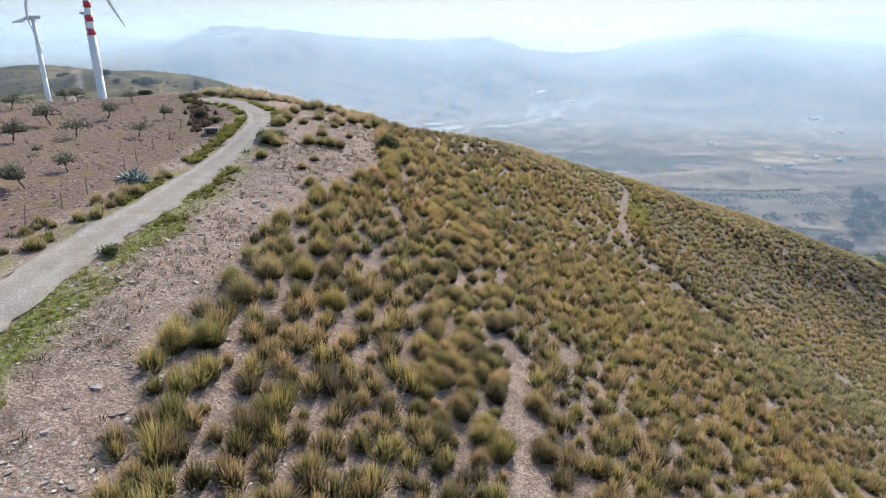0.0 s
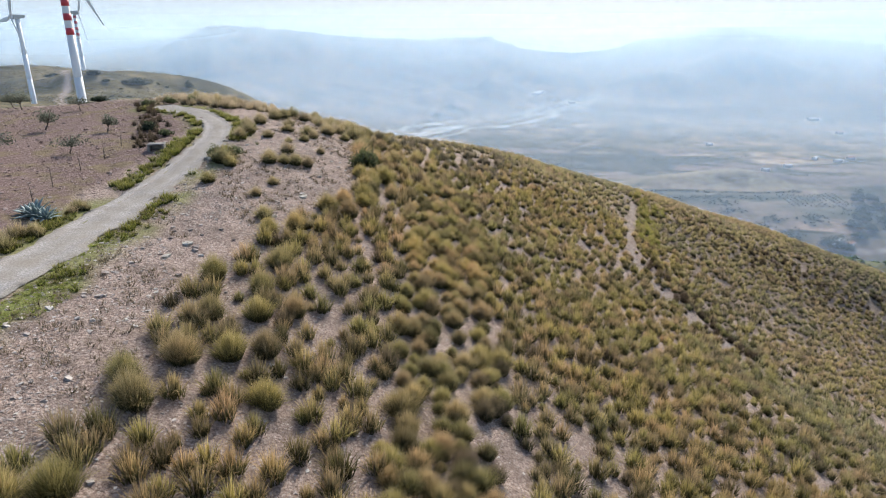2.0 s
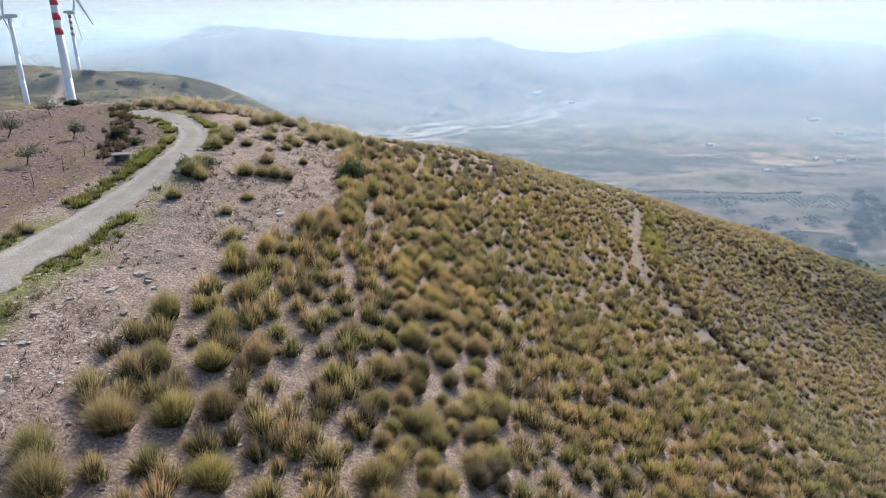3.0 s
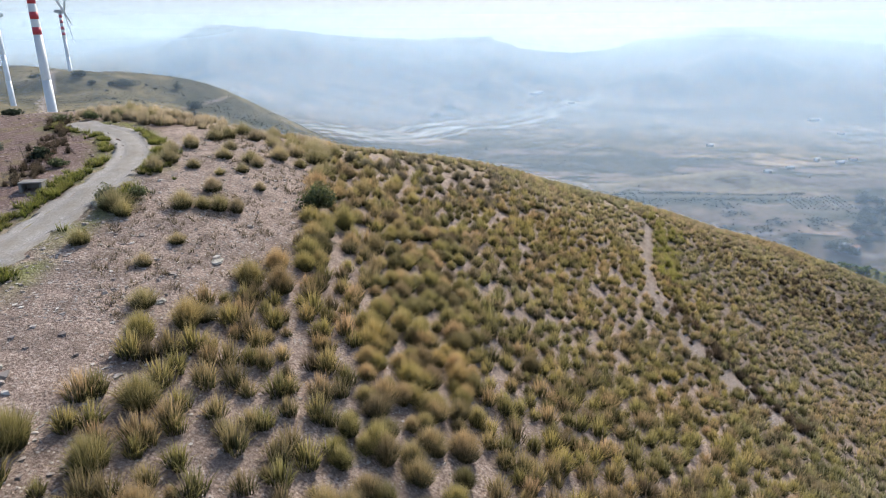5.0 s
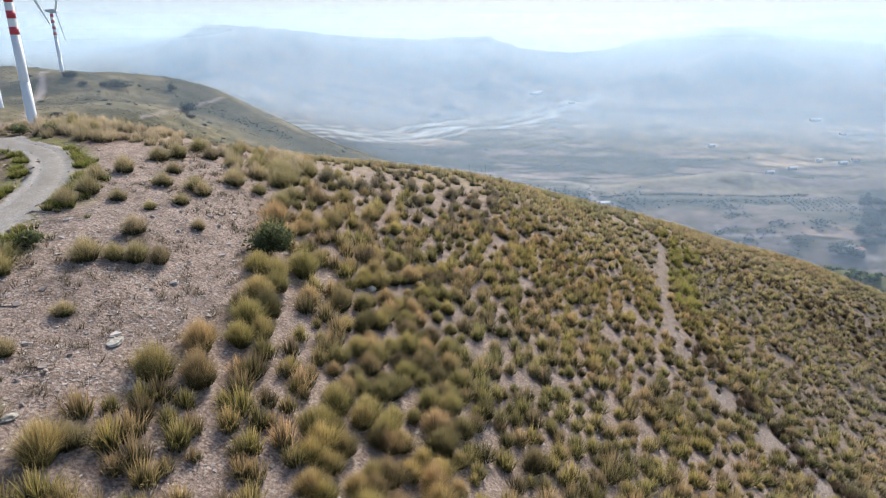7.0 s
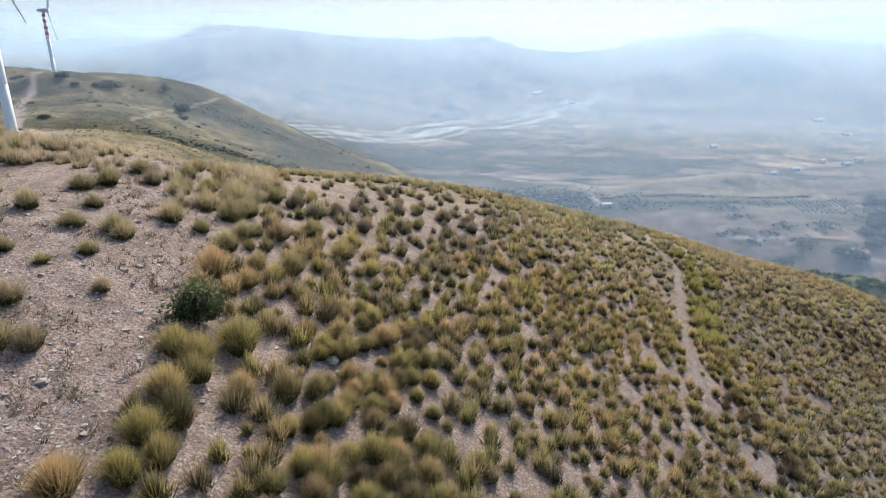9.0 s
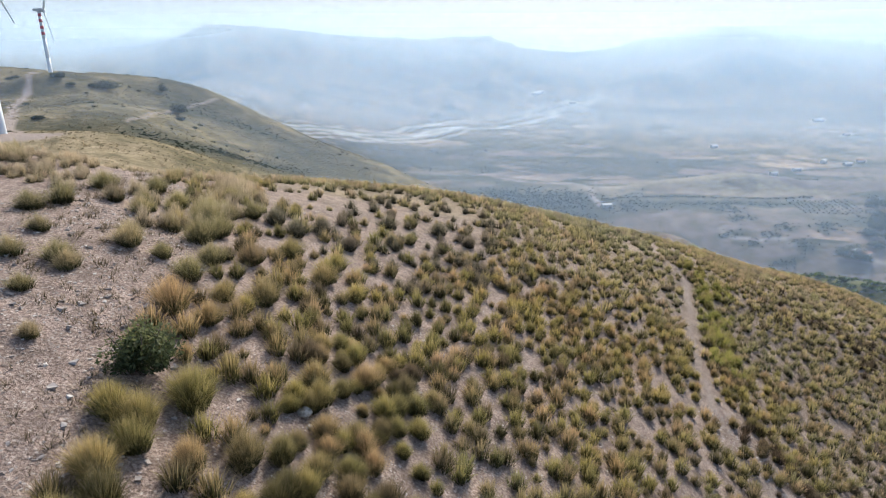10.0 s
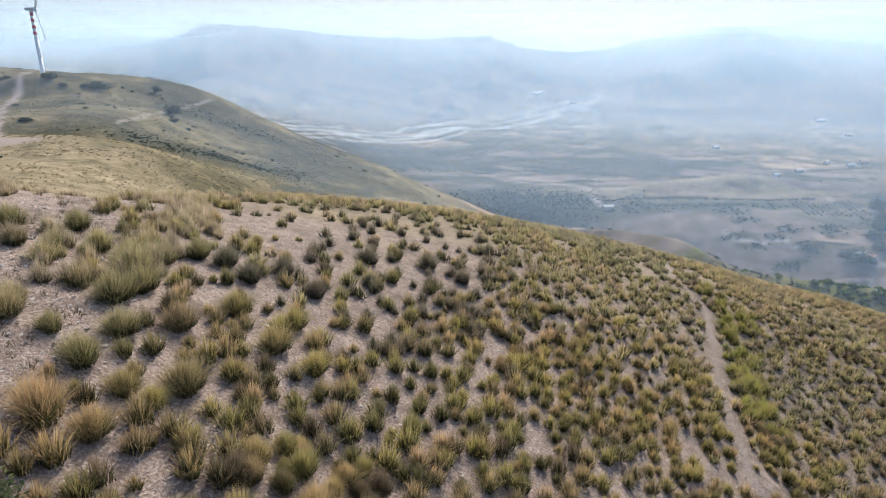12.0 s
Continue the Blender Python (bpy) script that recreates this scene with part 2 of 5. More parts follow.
ROAD_LINE = spline_line(ROAD, 24)
TRAIL = [(32, 120), (29.6, 112), (30.4, 108.7), (30.8, 105.5), (29.0, 99.5), (27.0, 93.5), (25.3, 88), (24.3, 83.8), (23.6, 80.5), (23.6, 78.8)]
TRAIL_LINE = spline_line(TRAIL, 16)
WASH_LINE = spline_line([(23.9, 80), (24.4, 76.6), (25.2, 73), (26.6, 69.6), (28.6, 66.6), (29.7, 64.6)], 16)


def away(x, y, line):
    """Distance from points to a line of the plan."""
    out = np.full(len(x), 1e9)
    for (ax, ay), (bx, by) in zip(line[:-1], line[1:]):
        dx, dy = bx - ax, by - ay
        s = np.clip(((x - ax) * dx + (y - ay) * dy) / (dx * dx + dy * dy + 1e-9), 0, 1)
        out = np.minimum(out, np.hypot(x - ax - s * dx, y - ay - s * dy))
    return out


def road_side(x, y):
    """Signed distance across the road: plus to the right of it."""
    cx = np.interp(y, ROAD_LINE[:150, 1], ROAD_LINE[:150, 0])
    return x - cx


def tussock_edge(y):
    """x of the line where the gravel gives way to tussocks."""
    return np.interp(y, [-10, 10, 17, 22, 27, 36, 42, 48, 55, 62, 70, 75, 80, 88, 130], [-8, -9.5, -10.2, -10.9, -9.9, -10, -8.6, -6.8, -6.2, -6.4, -8.3, -9.7, -11.3, -17, -34])


# ---- materials ----


def ground_material():
    m = Mat("earth", 0.95, 0.1)
    fine, mid, big = m.noise(9.0, 6, 0.7), m.noise(1.3, 5, 0.6), m.noise(0.12, 4)
    # bare gravelly soil
    soil = m.ramp(fine, [(0.34, (0.15, 0.108, 0.09)), (0.5, (0.385, 0.288, 0.24)), (0.64, (0.63, 0.515, 0.445))])
    soil = m.mix(m.math("MULTIPLY", m.ramp(mid, [(0.45, (0, 0, 0)), (0.66, (1, 1, 1))]), 0.6), soil, (0.145, 0.107, 0.09))
    soil = m.mix(m.math("MULTIPLY", m.ramp(m.noise(0.35, 5, 0.65), [(0.48, (0, 0, 0)), (0.62, (1, 1, 1))]), 0.45), soil, (0.15, 0.115, 0.10))
    rub = m.node("ShaderNodeTexVoronoi")
    rub.inputs["Scale"].default_value = 8.0
    m.link(m.place(), rub.inputs["Vector"])
    rc = m.node("ShaderNodeSeparateColor")
    m.link(rub.outputs["Color"], rc.inputs[0])
    stone = m.ramp(rc.outputs[0], [(0.0, (0.25, 0.198, 0.168)), (0.6, (0.42, 0.36, 0.315)), (1.0, (0.62, 0.555, 0.495))])
    shown = m.math("MULTIPLY", m.ramp(rub.outputs["Distance"], [(0.30, (1, 1, 1)), (0.42, (0, 0, 0))]), m.ramp(rc.outputs[1], [(0.5, (0, 0, 0)), (0.56, (1, 1, 1))]))
    soil = m.mix(m.math("MULTIPLY", shown, m.ramp(m.noise(0.9, 4), [(0.35, (0.2, 0.2, 0.2)), (0.6, (0.95, 0.95, 0.95))])), soil, stone)
    # ploughed red field
    plough = m.ramp(fine, [(0.34, (0.105, 0.07, 0.064)), (0.5, (0.222, 0.153, 0.137)), (0.64, (0.41, 0.31, 0.28))])
    rows = m.node("ShaderNodeTexWave")
    rows.inputs["Scale"].default_value, rows.inputs["Distortion"].default_value, rows.inputs["Detail"].default_value = 0.42, 7.0, 4.0
    m.link(m.stretch(1, 1, 0, 37), rows.inputs["Vector"])
    plough = m.mix(m.math("MULTIPLY", rows.outputs[1], 0.4), plough, (0.13, 0.085, 0.07))
    straw = m.ramp(mid, [(0.3, (0.12, 0.10, 0.04)), (0.6, (0.26, 0.21, 0.10)), (0.8, (0.33, 0.27, 0.15))])
    plough = m.mix(m.math("MULTIPLY", m.ramp(m.noise(0.5, 4), [(0.48, (0, 0, 0)), (0.62, (1, 1, 1))]), 0.6), plough, straw)
    c = m.mix(m.attr("plough"), soil, plough)
    # low green growth
    green = m.ramp(m.noise(5.0, 5, 0.7), [(0.3, (0.09, 0.11, 0.03)), (0.55, (0.23, 0.265, 0.065)), (0.75, (0.36, 0.365, 0.13))])
    c = m.mix(m.attr("green"), c, green)
    # dry grass slopes of the further hills
    tuft = m.cells(0.55, "Distance")
    dry = m.ramp(m.noise(0.05, 6, 0.65), [(0.36, (0.07, 0.066, 0.034)), (0.5, (0.14, 0.12, 0.064)), (0.66, (0.25, 0.20, 0.115))])
    dry = m.mix(1.0, dry, m.ramp(m.noise(0.42, 5, 0.7), [(0.36, (0.52, 0.54, 0.56)), (0.5, (1.0, 1.0, 1.0)), (0.63, (1.42, 1.36, 1.3))]), "MULTIPLY")
    dry = m.mix(m.math("MULTIPLY", m.ramp(tuft, [(0.2, (1, 1, 1)), (0.6, (0, 0, 0))]), 0.5), dry, (0.085, 0.08, 0.04))
    c = m.mix(m.attr("dry"), c, dry)
    pale_grass = m.ramp(m.noise(0.22, 6, 0.7), [(0.34, (0.14, 0.115, 0.066)), (0.5, (0.30, 0.24, 0.148)), (0.66, (0.45, 0.365, 0.24))])
    # fields of the valley
    warp = m.noise(0.004, 3, 0.5, out=1)
    n = m.node("ShaderNodeTexVoronoi")
    n.inputs["Scale"].default_value = 0.0125
    mp = m.node("ShaderNodeMapping")
    mp.inputs["Scale"].default_value = (0.65, 1.5, 0.0)
    mp.inputs["Rotation"].default_value = (0, 0, radians(18))
    wn3 = m.node("ShaderNodeVectorMath")
    wn3.operation = "MULTIPLY_ADD"
    m.link(warp, wn3.inputs[0])
    wn3.inputs[1].default_value = (46, 46, 0)
    m.link(m.place(), wn3.inputs[2])
    m.link(wn3.outputs[0], mp.inputs["Vector"])
    m.link(mp.outputs[0], n.inputs["Vector"])
    pick = m.node("ShaderNodeSeparateColor")
    m.link(n.outputs["Color"], pick.inputs[0])
    field = m.ramp(pick.outputs[0], [(0.0, (0.07, 0.073, 0.045)), (0.1, (0.34, 0.25, 0.185)), (0.24, (0.16, 0.135, 0.085)), (0.36, (0.40, 0.295, 0.19)), (0.45, (0.09, 0.09, 0.055)),
                                     (0.58, (0.36, 0.26, 0.205)), (0.7, (0.22, 0.18, 0.115)), (0.82, (0.42, 0.33, 0.225)), (0.89, (0.27, 0.195, 0.155))], "CONSTANT")
    field = m.mix(0.25, field, (0.21, 0.165, 0.12))
    # rows of crops and orchards within each field
    lines = m.node("ShaderNodeTexWave")
    lines.inputs["Scale"].default_value, lines.inputs["Distortion"].default_value, lines.inputs["Detail"].default_value = 0.035, 1.5, 2.0
    m.link(m.stretch(1, 1, 0, 61), lines.inputs["Vector"])
    field = m.mix(m.math("MULTIPLY", m.ramp(pick.outputs[1], [(0.6, (0, 0, 0)), (0.66, (0.55, 0.55, 0.55))]), lines.outputs[1]), field, (0.06, 0.065, 0.04))
    wide = m.node("ShaderNodeTexVoronoi")
    wide.inputs["Scale"].default_value = 0.0028
    m.link(mp.outputs[0], wide.inputs["Vector"])
    part_of = m.node("ShaderNodeSeparateColor")
    m.link(wide.outputs["Color"], part_of.inputs[0])
    field = m.mix(1.0, field, m.ramp(part_of.outputs[0], [(0.0, (0.55, 0.57, 0.57)), (0.25, (0.8, 0.8, 0.8)), (0.5, (1.0, 0.96, 0.94)), (0.8, (1.2, 1.12, 1.05))], "CONSTANT"), "MULTIPLY")
    hedge = m.node("ShaderNodeTexVoronoi")
    hedge.feature = "DISTANCE_TO_EDGE"
    hedge.inputs["Scale"].default_value = 0.0125
    m.link(mp.outputs[0], hedge.inputs["Vector"])
    bank = m.ramp(hedge.outputs["Distance"], [(0.0, (1, 1, 1)), (0.035, (0.9, 0.9, 0.9)), (0.06, (0, 0, 0))])
    field = m.mix(m.math("MULTIPLY", bank, m.ramp(m.noise(0.012, 3), [(0.42, (0, 0, 0)), (0.5, (0.95, 0.95, 0.95))])), field, (0.04, 0.046, 0.03))
    lane = m.node("ShaderNodeTexVoronoi")
    lane.feature = "DISTANCE_TO_EDGE"
    lane.inputs["Scale"].default_value = 0.0028
    m.link(mp.outputs[0], lane.inputs["Vector"])
    field = m.mix(m.ramp(lane.outputs["Distance"], [(0.0, (0.4, 0.4, 0.4)), (0.003, (0.35, 0.35, 0.35)), (0.005, (0, 0, 0))]), field, (0.48, 0.40, 0.32))
    scrub = m.ramp(m.noise(0.013, 7, 0.72, at=m.stretch(0.7, 1.2, 1.0, 20)), [(0.53, (0, 0, 0)), (0.56, (1, 1, 1))])
    field = m.mix(m.math("MULTIPLY", scrub, 0.6), field, (0.045, 0.052, 0.034))
    dots = m.node("ShaderNodeTexVoronoi")
    dots.inputs["Scale"].default_value = 0.055
    m.link(m.place(), dots.inputs["Vector"])
    trees = m.math("MULTIPLY", m.ramp(dots.outputs["Distance"], [(0.24, (1, 1, 1)), (0.3, (0, 0, 0))]), m.ramp(m.noise(0.006, 4, 0.6), [(0.48, (0, 0, 0)), (0.56, (0.85, 0.85, 0.85))]))
    field = m.mix(trees, field, (0.035, 0.042, 0.026))
    hills = m.ramp(m.noise(0.017, 9, 0.75, at=m.stretch(1, 1, 0.4)), [(0.40, (0.05, 0.054, 0.036)), (0.5, (0.165, 0.14, 0.10)), (0.6, (0.36, 0.28, 0.205))])
    field = m.mix(m.math("MULTIPLY", m.attr("remote"), 0.6), field, hills)
    thorn = m.ramp(m.noise(0.03, 9, 0.74), [(0.515, (0, 0, 0)), (0.545, (1, 1, 1))])
    field = m.mix(m.math("MULTIPLY", thorn, 0.62), field, (0.04, 0.047, 0.032))
    field = m.mix(1.0, field, m.ramp(m.noise(0.16, 6, 0.75), [(0.36, (0.66, 0.67, 0.7)), (0.5, (1.0, 1.0, 1.0)), (0.64, (1.34, 1.3, 1.26))]), "MULTIPLY")
    c = m.mix(m.attr("valley"), c, field)
    c = m.mix(m.attr("straw"), c, pale_grass)
    clay = m.ramp(m.noise(0.06, 5, 0.65), [(0.35, (0.12, 0.10, 0.065)), (0.5, (0.165, 0.128, 0.103)), (0.66, (0.25, 0.195, 0.16))])
    c = m.mix(m.attr("clay"), c, clay)
    c = m.mix(m.math("MULTIPLY", m.attr("river"), 0.6), c, (0.50, 0.50, 0.47))
    c = m.mix(m.attr("brush"), c, m.ramp(m.noise(0.11, 5, 0.7), [(0.38, (0.026, 0.034, 0.024)), (0.55, (0.04, 0.048, 0.03)), (0.68, (0.10, 0.09, 0.058))]))
    c = m.mix(m.attr("lush"), c, m.ramp(m.noise(0.5, 5, 0.7), [(0.35, (0.075, 0.085, 0.028)), (0.65, (0.20, 0.195, 0.07))]))
    c = m.mix(m.attr("bare"), c, m.mix(0.5, m.ramp(mid, [(0.3, (0.24, 0.185, 0.155)), (0.7, (0.42, 0.35, 0.305))]), m.ramp(fine, [(0.36, (0.16, 0.12, 0.10)), (0.62, (0.52, 0.44, 0.39))])))
    c = m.mix(m.math("MULTIPLY", big, 0.35), c, m.mix(0.5, c, (0.05, 0.04, 0.03)))
    h = m.math("ADD", fine, m.math("MULTIPLY", mid, 1.5))
    m.bump(h, 1.0, 0.14)
    return m.colour(c)


def blade_material(name, base, body, tip, dead, vary=False):
    """Grass and leaves: painted shade darkens the root, straw at the tip, each tuft its own tone."""
    m = Mat(name, 0.65, 0.25)
    info = m.node("ShaderNodeObjectInfo")
    hue = m.math("FRACT", m.math("ADD", m.attr("hue"), info.outputs["Random"]))
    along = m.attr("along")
    # dark lower stops put the shade between the blades into the colour
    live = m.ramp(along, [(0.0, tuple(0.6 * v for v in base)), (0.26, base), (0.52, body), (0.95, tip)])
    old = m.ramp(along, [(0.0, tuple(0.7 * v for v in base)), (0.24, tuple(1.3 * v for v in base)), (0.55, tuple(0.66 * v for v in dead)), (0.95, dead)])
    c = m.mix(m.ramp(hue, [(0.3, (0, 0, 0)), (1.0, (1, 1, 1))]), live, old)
    c = m.mix(m.math("MULTIPLY", m.noise(0.09, 3), 0.5), c, m.mix(0.5, c, old))
    c = m.mix(m.math("MULTIPLY", m.ramp(m.noise(0.045, 3), [(0.42, (0, 0, 0)), (0.62, (1, 1, 1))]), 0.75 if vary else 0.2), c, m.mix(1.0, c, (0.74, 0.86, 1.0), "MULTIPLY"))
    wide = [(0.0, (0.42, 0.42, 0.50)), (0.2, (0.72, 0.72, 0.78)), (0.55, (1.0, 0.99, 0.97)), (0.85, (1.18, 1.12, 1.1)), (1.0, (1.32, 1.22, 1.3))]
    mild = [(0.0, (0.82, 0.82, 0.84)), (0.5, (1.0, 1.0, 1.0)), (1.0, (1.2, 1.17, 1.15))]
    lift = m.ramp(m.math("FRACT", m.math("MULTIPLY", hue, 13.7)), wide if vary else mild)
    c = m.mix(1.0, c, lift, "MULTIPLY")
    m.colour(c)
    # light shines through the blades
    tr = m.node("ShaderNodeBsdfTranslucent")
    m.link(c, tr.inputs[0])
    mx = m.node("ShaderNodeMixShader")
    mx.inputs[0].default_value = 0.42
    m.link(m.b.outputs[0], mx.inputs[1])
    m.link(tr.outputs[0], mx.inputs[2])
    m.link(mx.outputs[0], m.t.nodes["Material Output"].inputs[0])
    return m.m


M_GROUND = ground_material()
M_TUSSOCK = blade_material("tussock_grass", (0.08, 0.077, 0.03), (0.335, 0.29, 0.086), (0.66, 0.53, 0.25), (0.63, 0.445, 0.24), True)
# greyer copy for far tufts; fading over distance is painted into its colours
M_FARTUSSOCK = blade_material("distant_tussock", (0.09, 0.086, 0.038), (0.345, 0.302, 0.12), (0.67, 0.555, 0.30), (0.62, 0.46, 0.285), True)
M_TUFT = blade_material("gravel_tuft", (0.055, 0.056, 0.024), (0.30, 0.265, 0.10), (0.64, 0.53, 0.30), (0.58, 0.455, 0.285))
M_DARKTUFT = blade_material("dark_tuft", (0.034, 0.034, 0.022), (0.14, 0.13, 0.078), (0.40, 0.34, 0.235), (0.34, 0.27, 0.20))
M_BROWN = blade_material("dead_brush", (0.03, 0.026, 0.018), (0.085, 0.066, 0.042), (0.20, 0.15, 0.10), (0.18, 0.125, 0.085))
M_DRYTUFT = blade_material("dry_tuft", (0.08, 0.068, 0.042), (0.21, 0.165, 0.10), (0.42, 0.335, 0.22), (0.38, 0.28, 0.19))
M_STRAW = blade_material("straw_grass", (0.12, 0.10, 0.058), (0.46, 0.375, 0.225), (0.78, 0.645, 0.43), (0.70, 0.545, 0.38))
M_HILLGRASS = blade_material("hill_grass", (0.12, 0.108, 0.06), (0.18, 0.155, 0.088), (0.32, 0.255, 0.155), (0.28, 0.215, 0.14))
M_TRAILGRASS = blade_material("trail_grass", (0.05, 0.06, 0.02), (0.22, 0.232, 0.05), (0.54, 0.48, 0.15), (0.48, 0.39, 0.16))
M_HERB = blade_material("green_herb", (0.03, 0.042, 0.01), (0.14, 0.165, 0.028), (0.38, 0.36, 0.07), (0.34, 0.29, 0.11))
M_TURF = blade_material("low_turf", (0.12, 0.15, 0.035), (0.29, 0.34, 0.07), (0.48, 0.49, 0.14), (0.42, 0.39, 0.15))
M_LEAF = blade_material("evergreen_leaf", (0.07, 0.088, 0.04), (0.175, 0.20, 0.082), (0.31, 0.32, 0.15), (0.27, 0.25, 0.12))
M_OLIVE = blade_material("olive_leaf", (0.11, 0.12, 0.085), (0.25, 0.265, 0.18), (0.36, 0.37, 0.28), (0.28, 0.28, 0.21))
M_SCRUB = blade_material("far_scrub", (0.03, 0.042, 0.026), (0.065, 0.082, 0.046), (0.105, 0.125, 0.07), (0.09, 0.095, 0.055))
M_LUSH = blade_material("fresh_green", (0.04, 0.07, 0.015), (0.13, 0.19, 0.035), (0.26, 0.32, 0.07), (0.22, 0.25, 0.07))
M_BARK = plain("bark", (0.07, 0.055, 0.045), (0.17, 0.14, 0.115), 14, 0.9, 0.6, 0.02)
M_WHITE = plain("tower_paint", (0.70, 0.72, 0.73), (0.80, 0.81, 0.81), 0.6, 0.45, 0.0, spec=0.4)
M_RED = plain("red_band_paint", (0.46, 0.045, 0.07), (0.56, 0.075, 0.10), 0.6, 0.5, 0.0, spec=0.4)
M_GREY = plain("nacelle_grey", (0.45, 0.47, 0.48), (0.58, 0.6, 0.6), 0.8, 0.5)
M_CONCRETE = plain("concrete", (0.17, 0.16, 0.15), (0.30, 0.28, 0.26), 3.0, 0.9, 0.3)


def road_material():
    m = Mat("dirt_road", 0.95, 0.1)
    fine, mid = m.noise(14, 6, 0.7), m.noise(1.1, 5, 0.6)
    c = m.ramp(fine, [(0.34, (0.17, 0.155, 0.147)), (0.5, (0.32, 0.30, 0.285)), (0.66, (0.50, 0.47, 0.45))])
    c = m.mix(m.math("MULTIPLY", m.ramp(mid, [(0.42, (0, 0, 0)), (0.66, (1, 1, 1))]), 0.55), c, (0.25, 0.215, 0.18))
    strip = m.ramp(m.attr("across"), [(0.0, (0.5, 0.5, 0.5)), (0.18, (0, 0, 0)), (0.45, (0.35, 0.35, 0.35)), (0.55, (0.35, 0.35, 0.35)), (0.82, (0, 0, 0)), (1.0, (0.5, 0.5, 0.5))])
    c = m.mix(strip, c, (0.21, 0.185, 0.145))
    m.bump(m.math("ADD", fine, mid), 0.6, 0.06)
    return m.colour(c)


M_ROAD = road_material()

# ---- ground sheet: one net of rings out to the mountains ----


def build_ground():
    wide = np.concatenate([np.arange(-180, -42, 3.0), np.arange(-42, 42, 0.29), np.arange(42, 180, 3.0)])
    rings = [0.0]
    r = 3.0
    while r < 4850:
        rings.append(r)
        r *= 1.0145 if r < 260 else 1.0095 if r < 1000 else 1.013
    rings = np.array(rings[1:])
    a = np.radians(wide)
    x, y = np.outer(rings, np.sin(a)), np.outer(rings, np.cos(a))
    nr, na = x.shape
    x, y = np.append(x.ravel(), 0.0), np.append(y.ravel(), 0.0)
    z = ground_z(x, y)
    r = np.hypot(x, y)
    idx = np.arange(nr * na).reshape(nr, na)
    nxt = np.roll(idx, -1, axis=1)
    quads = np.stack([idx[:-1], idx[1:], nxt[1:], nxt[:-1]], axis=-1).reshape(-1, 4)
    fan = np.stack([np.full(na, nr * na), idx[0], nxt[0]], axis=-1)
    side = road_side(x, y)
    near = 1 - sstep(105, 150, r)
    wob = (fbm(x, y, 3, 3, 4) - 0.5)
    plough = sstep(-2.4, -3.6, side + 2.0 * wob) * (y < 82 + 6 * wob) * (x > -95) * near
    dist = away(x, y, ROAD_LINE)
    verge = (1 - sstep(1.6, 3.2, dist + 2.5 * wob)) * near * (side < 6)
    green = 0.7 * np.clip(verge, 0, 1) * sstep(0.42, 0.65, fbm(x, y, 3, 3, 8))
    turf = sstep(1.15, 1.5, dist) * (1 - sstep(2.0, 3.3, dist + 1.6 * wob)) * (side > 0) * sstep(4, 10, y) * (1 - sstep(33, 42, y))
    green = np.maximum(green, 0.9 * turf * sstep(0.34, 0.5, fbm(x, y, 2.4, 3, 28)))
    dry = np.maximum(sstep(112, 150, r) * (1 - sstep(620, 900, r)), 0.3 * sstep(30, 70, np.hypot(x, np.maximum(y - 40, 0))) * sstep(0, 9, x - tussock_edge(y)) * (dist > 3) * near)
    valley = sstep(300, 480, r) * np.maximum(sstep(-80, -110, z), sstep(700, 1000, r))
    river_line = np.array(RIVER, float)
    stream = np.abs(away(x, y, river_line) + 110 * (fbm(x, y, 150, 3, 6) - 0.5) - 14)
    river = np.maximum(1 - sstep(4, 11, stream), 1 - sstep(3, 9, np.abs(away(x, y, river_line) + 90 * (fbm(x, y, 120, 3, 46) - 0.5) - 52))) * (r > 900)
    bare = (1 - sstep(0.08, 0.36, away(x, y, TRAIL_LINE) + 0.6 * wob)) * near
    bare = np.maximum(bare, (1 - sstep(0.6, 2.2, away(x, y, WASH_LINE) + 3.2 * wob)) * near * 0.6 * (1 - sstep(72, 77, y)))
    track = np.vstack([spline_line([(-276, 502), (-250, 455), (-228, 417), (-218, 391), (-200, 356), (-183, 330), (-157, 285), (-125, 238), (-98, 198)], 12)])
    bare = np.maximum(bare, 1 - sstep(1.4, 2.6, away(x, y, track) + 1.2 * wob))
    path2 = spline_line([(-131, 324), (-134, 334), (-139, 364), (-152, 422), (-147, 451), (-144, 478)], 12)
    bare = np.maximum(bare, 0.6 * (1 - sstep(0.5, 1.7, away(x, y, path2))))
    bare = np.maximum(bare, 1 - sstep(7, 11, np.hypot(x + 97, y - 197) + 5 * wob))
    lush = np.clip(bell(x, y, 134, 346, 9, 13, 1.6) + bell(x, y, 165, 285, 26, 22, 1.4) + bell(x, y, 195, 262, 25, 25, 1.2), 0, 1) * sstep(0.35, 0.55, fbm(x, y, 14, 3, 12))
    crest = spline_line([(74, 463), (90, 440), (112, 409), (122, 390), (129, 371), (133, 362)], 8)
    clay = 0.95 * (1 - sstep(10, 26, away(x, y, crest) + 12 * wob)) * (y > 352)
    clay = np.maximum(clay, np.clip(bell(x, y, 245, 705, 60, 24, 1.7) + bell(x, y, 330, 668, 60, 40, 1.6) + bell(x, y, 365, 625, 50, 40, 2.0) + bell(x, y, 300, 625, 60, 24, 1.3), 0, 0.95) * sstep(0.16, 0.34, fbm(x, y, 50, 3, 14)))
    pale_field = sstep(1, 0.86, ((x - 515) / 105) ** 2 + ((y - 838) / 34) ** 2 + 0.35 * wob)
    clay = np.maximum(clay, 0.95 * pale_field)
    bare = np.maximum(bare, 0.8 * sstep(1, 0.7, ((x - 90) / 12) ** 2 + ((y - 441) / 7) ** 2))
